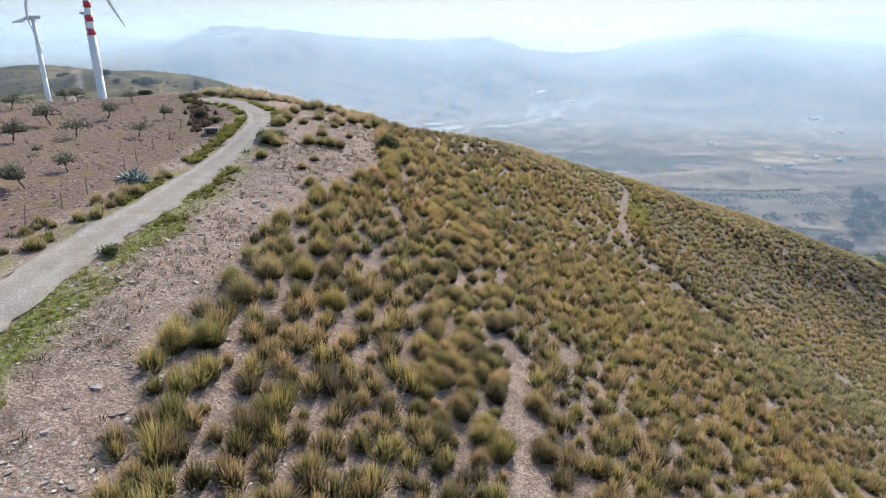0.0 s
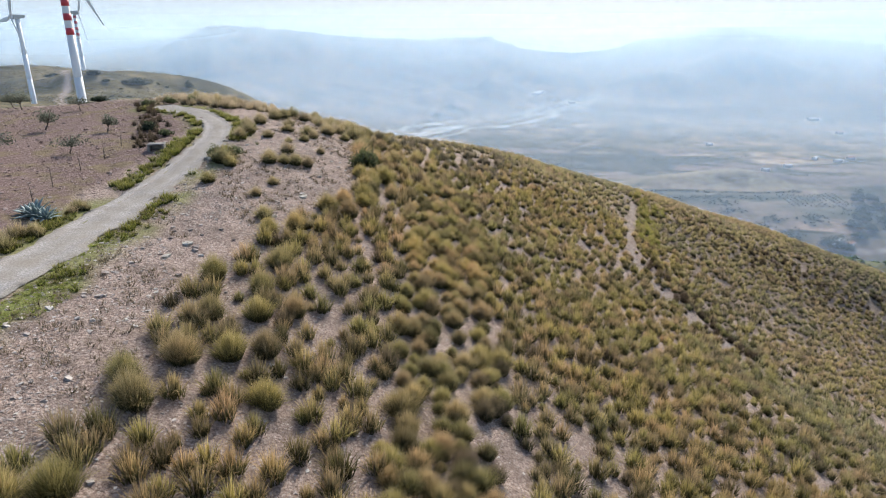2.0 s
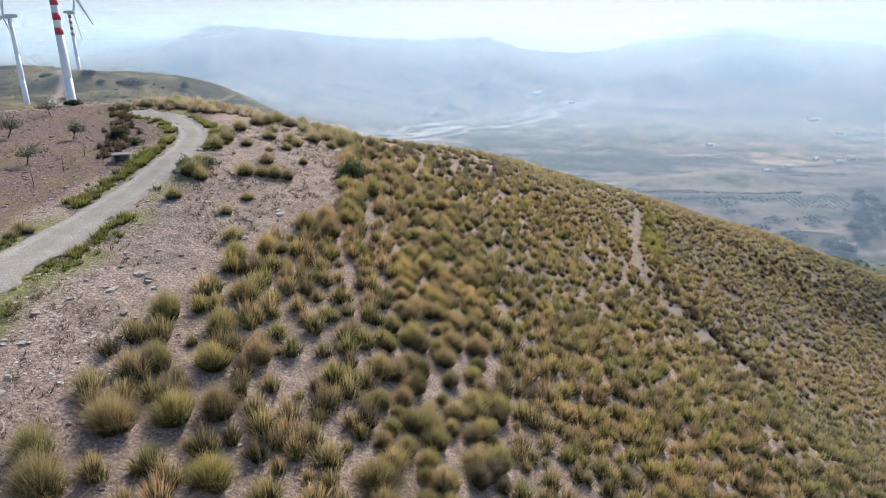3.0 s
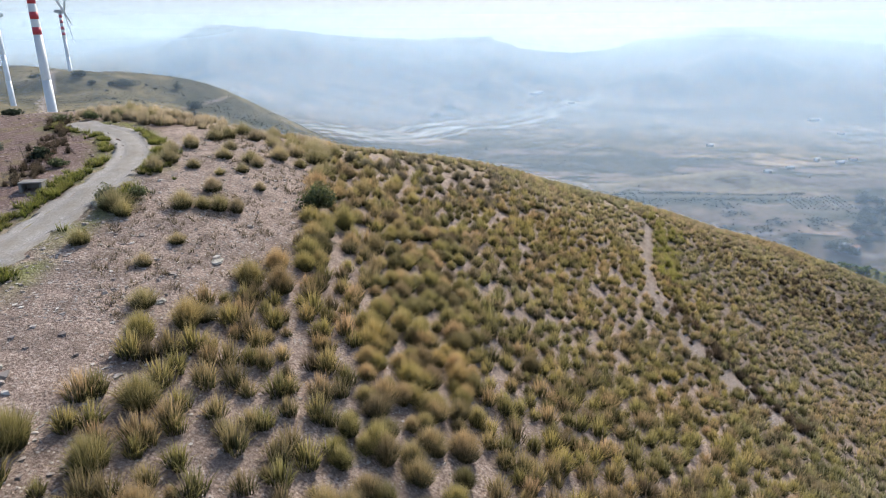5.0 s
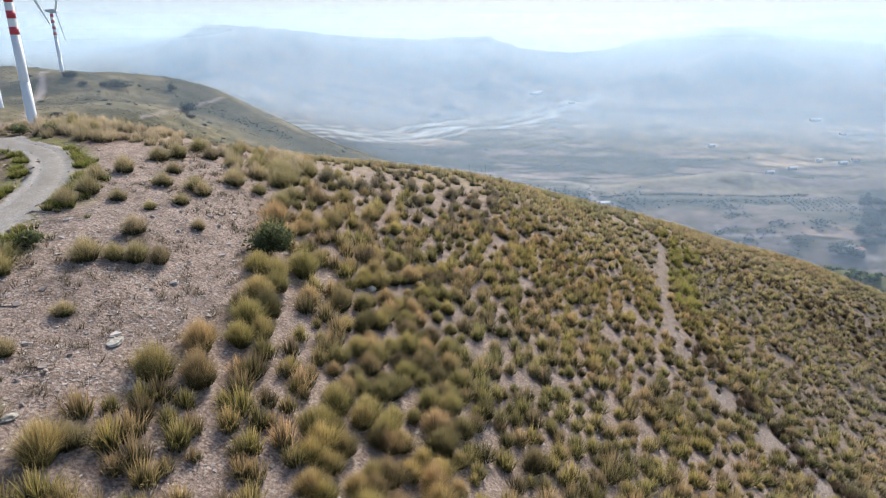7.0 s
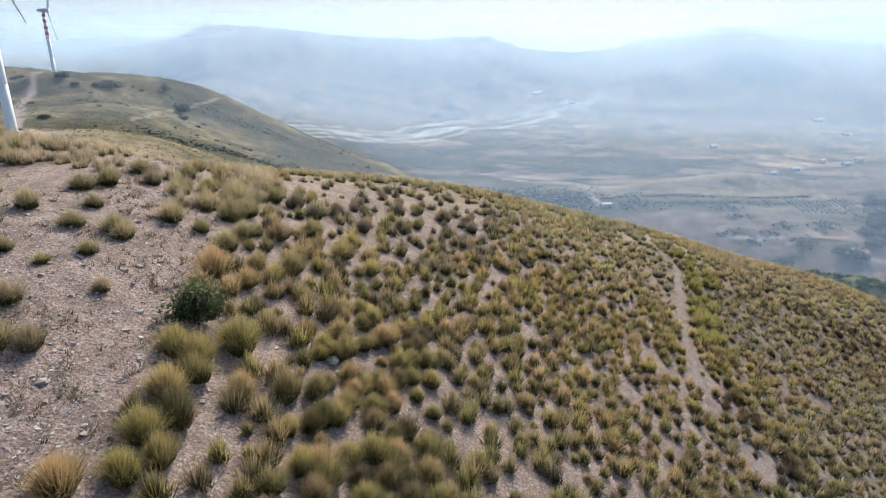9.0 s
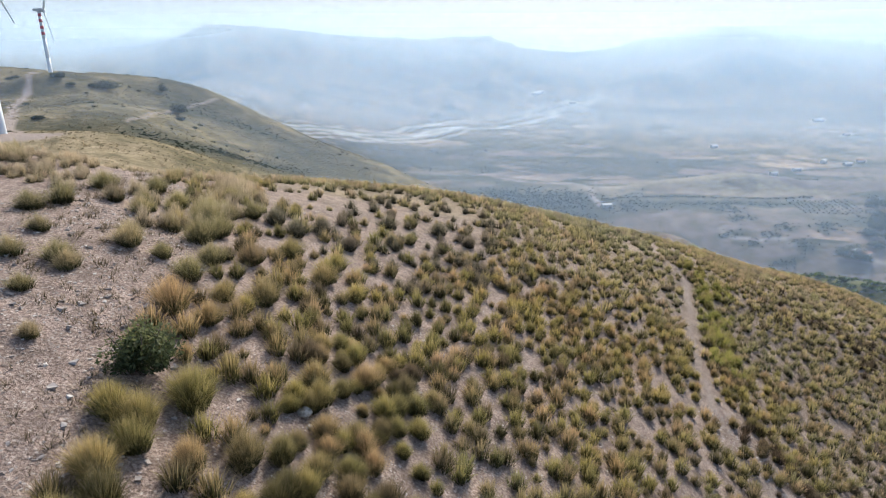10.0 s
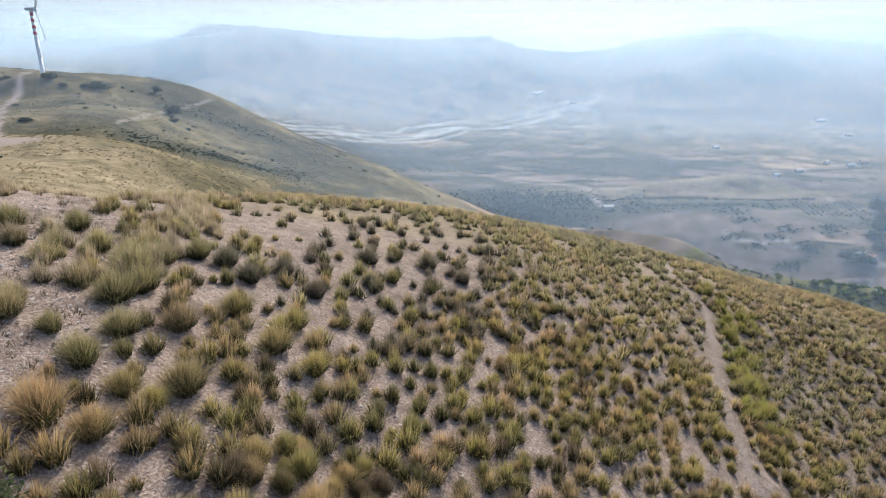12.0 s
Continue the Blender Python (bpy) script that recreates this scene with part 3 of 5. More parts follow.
    for lane in ([(90, 880), (98, 872), (136, 856), (175, 862), (191, 830), (187, 788), (187, 752)], [(352, 640), (340, 652), (318, 655), (300, 668), (298, 682)], [(394, 612), (404, 600), (420, 592), (445, 585)]):
        bare = np.maximum(bare, 0.9 * (1 - sstep(1.6, 4.0, away(x, y, spline_line(lane, 8)))))
    brush = np.clip(bell(x, y, 120, 765, 80, 52, 1.8) + bell(x, y, 30, 760, 60, 60, 1.4) + bell(x, y, 330, 752, 130, 16, 1.5) + bell(x, y, 470, 665, 42, 48, 1.3) + bell(x, y, 210, 735, 50, 20, 1.0), 0, 0.95) * sstep(0.22, 0.40, fbm(x, y, 38, 3, 15)) * (r > 560) * (1 - clay)
    brush = np.maximum(brush, 0.9 * (1 - sstep(3, 6, away(x, y, spline_line([(200, 770), (251, 781), (317, 779), (382, 775), (445, 784)], 8)))))
    brush = np.maximum(brush, np.clip(bell(x, y, 150, 318, 12, 16, 1.3) + bell(x, y, 120, 420, 26, 12, 0.8), 0, 0.8) * sstep(0.4, 0.55, fbm(x, y, 10, 3, 15)))
    for px, py, sx, sy in ((322, 728, 16, 9), (329, 701, 13, 8), (304, 669, 13, 7), (339, 660, 11, 8), (362, 673, 11, 8), (360, 635, 12, 8), (399, 667, 13, 11), (336, 616, 14, 6), (318, 650, 9, 6), (230, 745, 34, 10), (380, 752, 60, 12)):
        brush = np.maximum(brush, 0.9 * np.clip(bell(x, y, px, py, sx, sy, 1.6), 0, 1) * sstep(0.34, 0.5, fbm(x, y, 9, 3, 77)))
    hollow = spline_line([(-118, 308), (-109, 304), (-96, 316), (-87, 324), (-80, 339), (-70, 367), (-55, 400)], 10)
    upper = spline_line([(-150, 452), (-137, 442), (-119, 446), (-99, 445), (-77, 439)], 10)
    brush = np.maximum(brush, 0.9 * np.exp(-(np.minimum(away(x, y, hollow), 0.8 * away(x, y, upper)) / 18) ** 2) * sstep(0.22, 0.40, fbm(x, y, 16, 3, 16)))
    brush = np.maximum(brush, 0.75 * sstep(0.49, 0.62, fbm(x, y, 34, 4, 26)) * (y > 240) * (r > 280) * (x < spine(y) + 180) * (x < 20) * (r < 620))
    saddle = spline_line([(-22, 104), (-40, 132), (-66, 170), (-88, 205), (-110, 245), (-135, 290)], 8)
    straw = 0.9 * np.exp(-(away(x, y, saddle) / 34) ** 2) * sstep(0.28, 0.5, fbm(x, y, 22, 4, 19)) * (y > 98)
    straw = np.maximum(straw, 0.85 * np.clip(bell(x, y, 385, 832, 100, 42, 2.2), 0, 1) * sstep(0.2, 0.42, fbm(x, y, 30, 3, 20)))
    attrs = dict(remote=sstep(1000, 1500, r), straw=straw, brush=brush, clay=clay, plough=plough, green=green, dry=np.clip(dry, 0, 1), valley=valley, river=river, bare=bare, lush=lush)
    me = from_arrays("ground", np.stack([x, y, z], 1), [quads, fan], M_GROUND, attrs, smooth=True)
    tagged(new("ground", me), "gravelly hillside falling to a wide valley of dry fields and mountains", "ground", kind="structure")


build_ground()


def build_road():
    """A rutted dirt road laid on the ground, its edges uneven."""
    line = spline_line(ROAD, 60)
    keep = np.concatenate([[True], np.hypot(*np.diff(line, axis=0).T) > 1e-4])
    line = line[keep]
    way = np.gradient(line, axis=0)
    way /= np.hypot(way[:, 0], way[:, 1])[:, None]
    out = np.stack([way[:, 1], -way[:, 0]], 1)
    s = np.linspace(-1, 1, 17)
    run = np.arange(len(line))
    half = 1.22 + 0.35 * (fbm(run * 0.3, 0 * run, 6, 3, 3) - 0.5)
    edge = np.where(np.abs(s)[None] > 0.8, (fbm(run[:, None] * 0.2 + 0 * s[None], s[None] * 90 + 0 * run[:, None], 1.5, 3, 7) - 0.5) * 0.9, 0)
    off = s[None] * half[:, None] + edge
    x, y = line[:, 0:1] + out[:, 0:1] * off, line[:, 1:2] + out[:, 1:2] * off
    mid = ground_z(line[:, 0], line[:, 1])
    z = ground_z(x.ravel(), y.ravel()).reshape(x.shape)
    ruts = -0.05 * (np.exp(-((np.abs(s) - 0.5) / 0.16) ** 2))[None]
    z = np.maximum(z, 0.5 * z + 0.5 * mid[:, None]) + 0.05 + ruts - 0.10 * (np.abs(s)[None] > 0.97)
    n, k = x.shape
    idx = np.arange(n * k).reshape(n, k)
    quads = np.stack([idx[:-1, :-1], idx[:-1, 1:], idx[1:, 1:], idx[1:, :-1]], -1).reshape(-1, 4)
    across = np.broadcast_to((s + 1) / 2, (n, k)).ravel()
    me = from_arrays("road", np.stack([x.ravel(), y.ravel(), z.ravel()], 1), quads, M_ROAD, dict(across=across), smooth=True)
    tagged(new("road", me), "pale rutted dirt road along the ridge, worn wheel tracks", "road", kind="structure")


build_road()

# ---- sky backdrop and added haze sheets ----


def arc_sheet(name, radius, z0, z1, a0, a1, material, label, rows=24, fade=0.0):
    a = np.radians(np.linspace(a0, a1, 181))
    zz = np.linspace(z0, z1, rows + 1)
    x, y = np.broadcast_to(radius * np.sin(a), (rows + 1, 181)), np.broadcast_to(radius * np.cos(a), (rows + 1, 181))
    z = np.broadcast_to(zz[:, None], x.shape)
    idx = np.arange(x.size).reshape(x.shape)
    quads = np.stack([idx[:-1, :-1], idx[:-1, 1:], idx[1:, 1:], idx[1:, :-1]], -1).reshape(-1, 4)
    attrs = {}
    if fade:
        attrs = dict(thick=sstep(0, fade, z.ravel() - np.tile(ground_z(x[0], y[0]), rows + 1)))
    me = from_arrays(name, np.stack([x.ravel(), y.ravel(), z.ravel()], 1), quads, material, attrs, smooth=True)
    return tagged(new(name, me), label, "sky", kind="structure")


def sky_material():
    m = Mat("far_sky", 1.0, 0.0)
    sep = m.node("ShaderNodeSeparateXYZ")
    m.link(m.place(), sep.inputs[0])
    side = m.math("MULTIPLY", sep.outputs[0], 1 / 9000.0)
    side = m.math("ADD", side, 0.5)
    c = m.ramp(side, [(0.0, (0.66, 0.80, 0.93)), (0.25, (0.74, 0.86, 0.95)), (0.42, (0.90, 0.955, 0.975)), (0.55, (1.0, 1.0, 0.96)), (0.66, (1.0, 1.0, 0.97)), (0.78, (0.90, 0.96, 0.99)), (1.0, (0.78, 0.9, 0.97))])
    puff = m.noise(0.0011, 5, 0.55, at=m.stretch(1, 1, 1.5))
    c = m.mix(m.math("MULTIPLY", m.ramp(puff, [(0.4, (0, 0, 0)), (0.7, (1, 1, 1))]), 0.2), c, (0.98, 0.99, 0.99))
    em = m.node("ShaderNodeEmission")
    m.link(c, em.inputs[0])
    em.inputs[1].default_value = 0.575
    m.link(em.outputs[0], m.t.nodes["Material Output"].inputs[0])
    return m.m


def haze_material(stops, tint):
    """Tinted sheet standing in for haze; opacity by height, sunlit, thicker for deeper air."""
    m = Mat("painted_haze", 1.0, 0.0)
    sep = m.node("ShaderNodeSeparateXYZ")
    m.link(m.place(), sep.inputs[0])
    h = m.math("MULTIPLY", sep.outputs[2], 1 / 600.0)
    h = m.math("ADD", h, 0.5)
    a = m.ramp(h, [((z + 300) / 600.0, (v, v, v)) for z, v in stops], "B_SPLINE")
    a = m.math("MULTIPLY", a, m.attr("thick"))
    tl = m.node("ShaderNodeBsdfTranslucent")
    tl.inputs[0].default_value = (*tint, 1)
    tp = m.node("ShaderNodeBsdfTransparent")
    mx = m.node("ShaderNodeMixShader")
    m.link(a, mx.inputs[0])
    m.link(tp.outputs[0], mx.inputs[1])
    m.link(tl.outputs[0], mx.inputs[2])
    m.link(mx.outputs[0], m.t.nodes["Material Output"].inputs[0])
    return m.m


arc_sheet("backdrop_sky", 4860, -420, 520, -180, 180, sky_material(), "pale hazy sky, brightest towards the sun")
# added see-through sheets that paint distance haze over what lies behind
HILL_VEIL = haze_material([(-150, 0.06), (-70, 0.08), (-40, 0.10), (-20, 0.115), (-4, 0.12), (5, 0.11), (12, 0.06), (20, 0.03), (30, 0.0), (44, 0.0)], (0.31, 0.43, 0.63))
arc_sheet("backdrop_haze_sheet", 232, -150, 50, -62, 62, HILL_VEIL, "curved tinted sheet standing in for faint bluish haze along the ridge", 36, 9)
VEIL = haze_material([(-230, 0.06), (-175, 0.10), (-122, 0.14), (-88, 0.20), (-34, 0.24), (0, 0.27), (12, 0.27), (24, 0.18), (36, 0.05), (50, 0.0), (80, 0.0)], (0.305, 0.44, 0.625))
arc_sheet("backdrop_haze_sheet", 640, -260, 100, -62, 62, VEIL, "curved tinted sheet standing in for thin bluish haze over the valley", 30, 30)
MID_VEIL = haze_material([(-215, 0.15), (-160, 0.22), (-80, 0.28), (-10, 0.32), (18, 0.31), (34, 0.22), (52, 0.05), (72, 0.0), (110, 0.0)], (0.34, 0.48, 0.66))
arc_sheet("backdrop_haze_sheet", 1200, -290, 150, -62, 62, MID_VEIL, "curved tinted sheet standing in for bluish haze over the middle of the valley", 30, 50)
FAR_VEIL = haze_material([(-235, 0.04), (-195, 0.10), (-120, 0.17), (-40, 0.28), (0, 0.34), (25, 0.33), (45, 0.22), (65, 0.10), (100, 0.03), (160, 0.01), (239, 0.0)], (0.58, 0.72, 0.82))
arc_sheet("backdrop_haze_sheet", 2250, -299, 240, -62, 62, FAR_VEIL, "curved tinted sheet standing in for pale blue haze before the far mountains", 36, 150)
arc_sheet("backdrop_haze_sheet", 2780, -299, 240, -62, 62, FAR_VEIL, "curved tinted sheet standing in for pale blue haze on the mountain slopes", 36, 150)
arc_sheet("backdrop_haze_sheet", 3240, -299, 240, -62, 62, FAR_VEIL, "curved tinted sheet standing in for pale blue haze between the mountains", 36, 150)
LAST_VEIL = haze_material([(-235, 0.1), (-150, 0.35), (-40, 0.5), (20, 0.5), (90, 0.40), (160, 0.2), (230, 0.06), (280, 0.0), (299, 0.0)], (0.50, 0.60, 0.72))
arc_sheet("backdrop_haze_sheet", 4000, -299, 299, -62, 62, LAST_VEIL, "curved tinted sheet standing in for white haze before the last ridge", 36, 80)

# ---- tussock grass ----


def tuft_arrays(rng, blades, radius, height, width, droop=0.55, stiff=0.5, segs=3):
    """Blades that rise from one root and arch outwards: vertices, quads, tip triangles, and how far along the blade each vertex is."""
    phi = rng.uniform(0, 2 * np.pi, blades)
    lean = rng.uniform(0.05, 1, blades) ** 0.7
    root = 0.42 * radius * np.sqrt(rng.uniform(0, 1, blades))
    length = height * rng.uniform(0.65, 1.15, blades)
    reach = radius * lean * rng.uniform(0.7, 1.1, blades)
    turn = phi + rng.normal(0, 0.6, blades)
    s = np.linspace(0, 1, segs + 1)
    rad = reach[:, None] * (s[None] ** (1 + stiff))
    up = length[:, None] * (s[None] - droop * (lean[:, None] ** 1.5) * s[None] ** 2.2)
    cx = root[:, None] * np.cos(phi)[:, None] + rad * np.cos(turn)[:, None]
    cy = root[:, None] * np.sin(phi)[:, None] + rad * np.sin(turn)[:, None]
    w = width * rng.uniform(0.6, 1.3, blades)[:, None] * (1 - 0.75 * s[None] ** 1.5)
    twist = turn + np.pi / 2 + rng.normal(0, 0.5, blades)
    dx, dy = np.cos(twist)[:, None] * w, np.sin(twist)[:, None] * w
    left = np.stack([cx - dx, cy - dy, up], -1)[:, :segs]
    right = np.stack([cx + dx, cy + dy, up], -1)[:, :segs]
    tip = np.stack([cx, cy, up], -1)[:, segs:]
    v = np.concatenate([left, right, tip], 1)
    per = 2 * segs + 1
    base = (np.arange(blades) * per)[:, None]
    quads = [base + np.array([[k, segs + k, segs + k + 1, k + 1]]) for k in range(segs - 1)]
    quads = np.concatenate(quads, 0) if quads else np.zeros((0, 4), int)
    tris = base + np.array([[segs - 1, 2 * segs - 1, 2 * segs]])
    along = np.tile(np.concatenate([s[:segs], s[:segs], s[segs:]]), blades)
    return v.reshape(-1, 3), quads, tris, along


def mound_arrays(rng, blades, radius, height, width, segs=2, stalks=0.14, pale=0.6):
    """A rounded cushion of fine blades, with a skirt that hangs over and thin flower stalks above."""
    phi = rng.uniform(0, 2 * np.pi, blades)
    f = rng.uniform(0, 1, blades) ** 0.6
    lobe = 1 + 0.20 * np.sin(2 * phi + rng.uniform(0, 6)) + 0.12 * np.sin(3 * phi + rng.uniform(0, 6))
    stalk = rng.uniform(0, 1, blades) < stalks
    root = 0.44 * radius * f * lobe
    length = height * (1 - 0.22 * f ** 2) * rng.uniform(0.72, 1.06, blades) * np.where(stalk, 1.2, 1.0)
    reach = radius * 0.66 * f ** 1.2 * lobe * rng.uniform(0.55, 1.2, blades)
    turn = phi + rng.normal(0, 1.0, blades)
    s = np.linspace(0, 1, segs + 1)
    rad = reach[:, None] * s[None] ** (1.5 if segs > 1 else 1.0)
    up = length[:, None] * (s[None] - 0.46 * (f[:, None] ** 2.4) * s[None] ** 2.2)
    cx = root[:, None] * np.cos(phi)[:, None] + rad * np.cos(turn)[:, None]
    cy = root[:, None] * np.sin(phi)[:, None] + rad * np.sin(turn)[:, None]
    w = width * (rng.uniform(0.6, 1.3, blades) * np.where(stalk, 0.45, 1.0))[:, None] * (1 - 0.7 * s[None] ** 1.5)
    twist = rng.uniform(0, np.pi, blades)
    dx, dy = np.cos(twist)[:, None] * w, np.sin(twist)[:, None] * w
    left = np.stack([cx - dx, cy - dy, up], -1)[:, :segs]
    right = np.stack([cx + dx, cy + dy, up], -1)[:, :segs]
    tip = np.stack([cx, cy, up], -1)[:, segs:]
    v = np.concatenate([left, right, tip], 1)
    base = (np.arange(blades) * (2 * segs + 1))[:, None]
    quads = [base + np.array([[k, segs + k, segs + k + 1, k + 1]]) for k in range(segs - 1)]
    quads = np.concatenate(quads, 0) if quads else np.zeros((0, 4), int)
    tris = base + np.array([[segs - 1, 2 * segs - 1, 2 * segs]])
    one = np.concatenate([s[:segs], s[:segs], s[segs:]])
    along = np.where(stalk[:, None], 0.45 + 0.55 * one[None], one[None] * rng.uniform(pale, 1.0, blades)[:, None])
    return v.reshape(-1, 3), quads, tris, along.ravel()


def scatter_mesh(name, kinds, spots, material):
    """Joins many tufts into one mesh. spots: rows of x, y, z, size, turn, hue, kind."""
    vs, qs, ts, al, hu = [], [], [], [], []
    n = 0
    for x, y, z, size, turn, hue, k in spots:
        v, q, t, a = kinds[int(k)]
        c, s = math.cos(turn) * size, math.sin(turn) * size
        w = np.empty_like(v)
        w[:, 0], w[:, 1], w[:, 2] = v[:, 0] * c - v[:, 1] * s + x, v[:, 0] * s + v[:, 1] * c + y, v[:, 2] * size + z
        vs.append(w), qs.append(q + n), ts.append(t + n), al.append(a), hu.append(np.full(len(v), hue))
        n += len(v)
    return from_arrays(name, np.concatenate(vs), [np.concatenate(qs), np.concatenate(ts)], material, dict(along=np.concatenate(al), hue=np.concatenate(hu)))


def spread(rng, x0, x1, y0, y1, step, jitter=0.42):
    """Plan points on a shaken grid."""
    gx, gy = np.meshgrid(np.arange(x0, x1, step), np.arange(y0, y1, step))
    gx = gx + np.where((np.arange(gx.shape[0]) % 2)[:, None] == 1, step / 2, 0)
    return (gx + rng.uniform(-jitter, jitter, gx.shape) * step).ravel(), (gy + rng.uniform(-jitter, jitter, gy.shape) * step).ravel()


LANDMARKS = [(-9.5, 36.5, 1.2), (-7.2, 39.2, 1.1), (-7.3, 36.3, 1.05), (-6.9, 34.0, 1.0), (-5.6, 35.1, 0.95), (-7.1, 30.9, 1.1), (-6.0, 31.7, 1.1), (-9.0, 26.9, 1.3), (-8.6, 29.9, 1.3), (-9.8, 28.1, 1.0),
             (-9.2, 22.7, 1.2), (-10.1, 21.9, 1.1), (-8.6, 33.3, 1.0), (-5.3, 28.7, 1.2), (-0.7, 30.7, 1.25), (-6.3, 48.7, 1.2), (-5.0, 49.1, 1.1),
             (-7.4, 44.2, 1.15), (-8.5, 42.6, 1.0), (-3.6, 59.9, 1.55), (-5.3, 58.1, 1.1), (-4.5, 58.0, 1.2), (-4.3, 57.1, 1.0), (-4.7, 55.8, 1.2), (-4.1, 54.9, 1.1), (-4.6, 53.7, 1.15), (-3.9, 53.1, 0.9), (-5.6, 51.1, 1.2), (-4.5, 52.1, 0.9), (-2.8, 57.3, 0.9), (-1.5, 58.2, 1.05), (-0.4, 63.7, 1.0), (7.2, 52.2, 1.0)]
CROWN = [(-9.6, 83.6, 1.0), (-8.3, 85.6, 0.9), (-7.2, 80.3, 1.3), (-8.1, 75.4, 1.7), (-7.6, 72.6, 1.5), (-3.2, 81.4, 1.2), (-5.7, 85.5, 0.8), (-1.2, 79.9, 1.1), (0.6, 88.1, 1.3), (2.2, 90.3, 1.0), (4.4, 90.2, 1.3),
         (6.8, 89.5, 1.1), (2.3, 85.9, 1.0), (-4.3, 79.0, 1.2), (-3.7, 75.0, 1.3), (-8.0, 78.1, 1.1), (-5.8, 80.3, 1.3), (-5.0, 72.1, 1.3), (-6.4, 67.7, 1.2), (-6.3, 70.2, 1.2), (-4.9, 67.1, 1.0), (-3.5, 68.5, 1.4),
         (-4.7, 64.8, 1.1), (-6.0, 64.7, 1.5), (-1.6, 73.1, 1.3), (-4.0, 67.0, 0.9), (0.1, 72.6, 1.1), (-1.4, 75.6, 1.2), (-9.7, 69.7, 1.1), (-14.7, 77.6, 1.3), (-8.8, 76.8, 1.4), (-7.3, 74.2, 1.3)]


def build_tussocks():
    rng = np.random.default_rng(11)
    fine = [mound_arrays(rng, 1350, 0.54, 0.72, 0.0046, 2, 0.20, 0.55) for k in range(8)]
    mid = [mound_arrays(rng, 170, 0.52, 0.72, 0.012, 2, 0.18, 0.62) for k in range(8)]
    # far mounds get paler blade colour in place of haze on the slope
    far = [mound_arrays(rng, 48, 0.53, 0.64, 0.037, 1, 0.12, 0.8) for k in range(6)]
    x, y = spread(rng, -14, 100, 4, 146, 0.89, 0.42)
    e = x - tussock_edge(y) + 2.0 * (fbm(x, y, 6, 3, 21) - 0.5)
    dense = sstep(-0.4, 0.8, e) * (0.78 + 0.22 * sstep(0.3, 0.5, fbm(x, y, 7, 3, 22)))
    # bare lanes run down the slope between the rows
    across, along = 0.96 * x + 0.29 * y, 0.29 * x - 0.96 * y
    bend = 2.4 * (fbm(x, y, 9, 2, 25) - 0.5)
    lanes = vnoise(across + bend, along / 5.0, 1.6, 24)
    dense *= 1 - 0.65 * (1 - sstep(0.13, 0.25, lanes)) * sstep(0, 5, e)
    top = sstep(71, 81, y) * (1 - sstep(-1, 7, x - 0.12 * (y - 60))) * (1 - sstep(92, 100, y))
    dense *= 1 - 0.62 * top
    dense *= 1 - 0.8 * np.exp(-((x + 1.5) / 5.0) ** 2 - ((y - 98) / 3.0) ** 2)
    dense *= 1 - 0.7 * sstep(84, 89, y) * (1 - sstep(4, 12, x - 0.2 * (y - 88))) * (1 - sstep(104, 112, y))
    trail, wash = away(x, y, TRAIL_LINE), away(x, y, WASH_LINE)
    beside = x - np.interp(y, [p[1] for p in TRAIL[::-1]], [p[0] for p in TRAIL[::-1]])
    dense *= 1 - 0.5 * np.exp(-((beside - 2.0) / 1.3) ** 2 - ((y - 98) / 10) ** 4)
    dense *= (trail > 0.55) * np.where(y < 74, sstep(1.0, 2.0, wash + rng.normal(0, 0.5, len(x))), 0.6 + 0.4 * sstep(0.8, 2.6, wash))
    gully = np.abs(x - np.interp(y, [4, 18, 30, 44], [1.0, 3.0, 3.6, 4.5])) < 0.6
    dense *= ~(gully & (y < 32))
    keep = (rng.uniform(0, 1, len(x)) < dense) & (away(x, y, ROAD_LINE) > 2.6)
    for lx, ly, ls in LANDMARKS:
        keep &= np.hypot(x - lx, y - ly) > 0.9 * ls
    keep &= np.hypot(x + 5.5, y - 60.0) > 1.3
    for lx, ly, ls in CROWN:
        keep &= np.hypot(x - lx, y - ly) > 0.9 * ls
    n0 = len(LANDMARKS)
    x, y = np.append([p[0] for p in LANDMARKS], x[keep]), np.append([p[1] for p in LANDMARKS], y[keep])
    wash = away(x, y, WASH_LINE)
    z = ground_z(x, y)
    size = rng.uniform(1.15, 1.75, len(x)) * np.where(rng.uniform(0, 1, len(x)) < 0.2, 0.6, 1.0)
    size *= 1.0 - 0.05 * sstep(40, 90, y)
    size[:n0] = [1.75 * p[2] for p in LANDMARKS]
    hue = np.clip(rng.beta(2, 2, len(x)) * 0.82 + 0.6 * (fbm(x, y, 14, 3, 23) - 0.5), 0, 0.99)
    # dark brown growth along the wash and in a hollow, fresh green beside the trail
    brown = np.exp(-((x - 29.5) / 2.2) ** 2 - ((y - 68) / 9) ** 2) + np.exp(-((x - 55) / 11) ** 2 - ((y - 104) / 5) ** 2)
    hue = np.clip(hue + 0.5 * brown, 0, 0.99)
    beside = x - np.interp(y, [p[1] for p in TRAIL[::-1]], [p[0] for p in TRAIL[::-1]])
    hue *= 1 - 0.9 * np.exp(-((beside - 2) / 2.6) ** 2 - ((y - 97) / 11) ** 2)
    turn = rng.uniform(0, 6.28, len(x))
    reach = np.hypot(x - 1.5, np.maximum(y - 66, 0) * 1.3) + np.maximum(22 - y, 0)
    reach[:n0] = 0
    order = np.argsort(reach)
    near, rest = order[:300], order[300:]
    meshes = []
    for k in range(8):
        v, q, t, a = fine[k]
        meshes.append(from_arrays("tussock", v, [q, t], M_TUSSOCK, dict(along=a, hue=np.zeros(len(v)))))
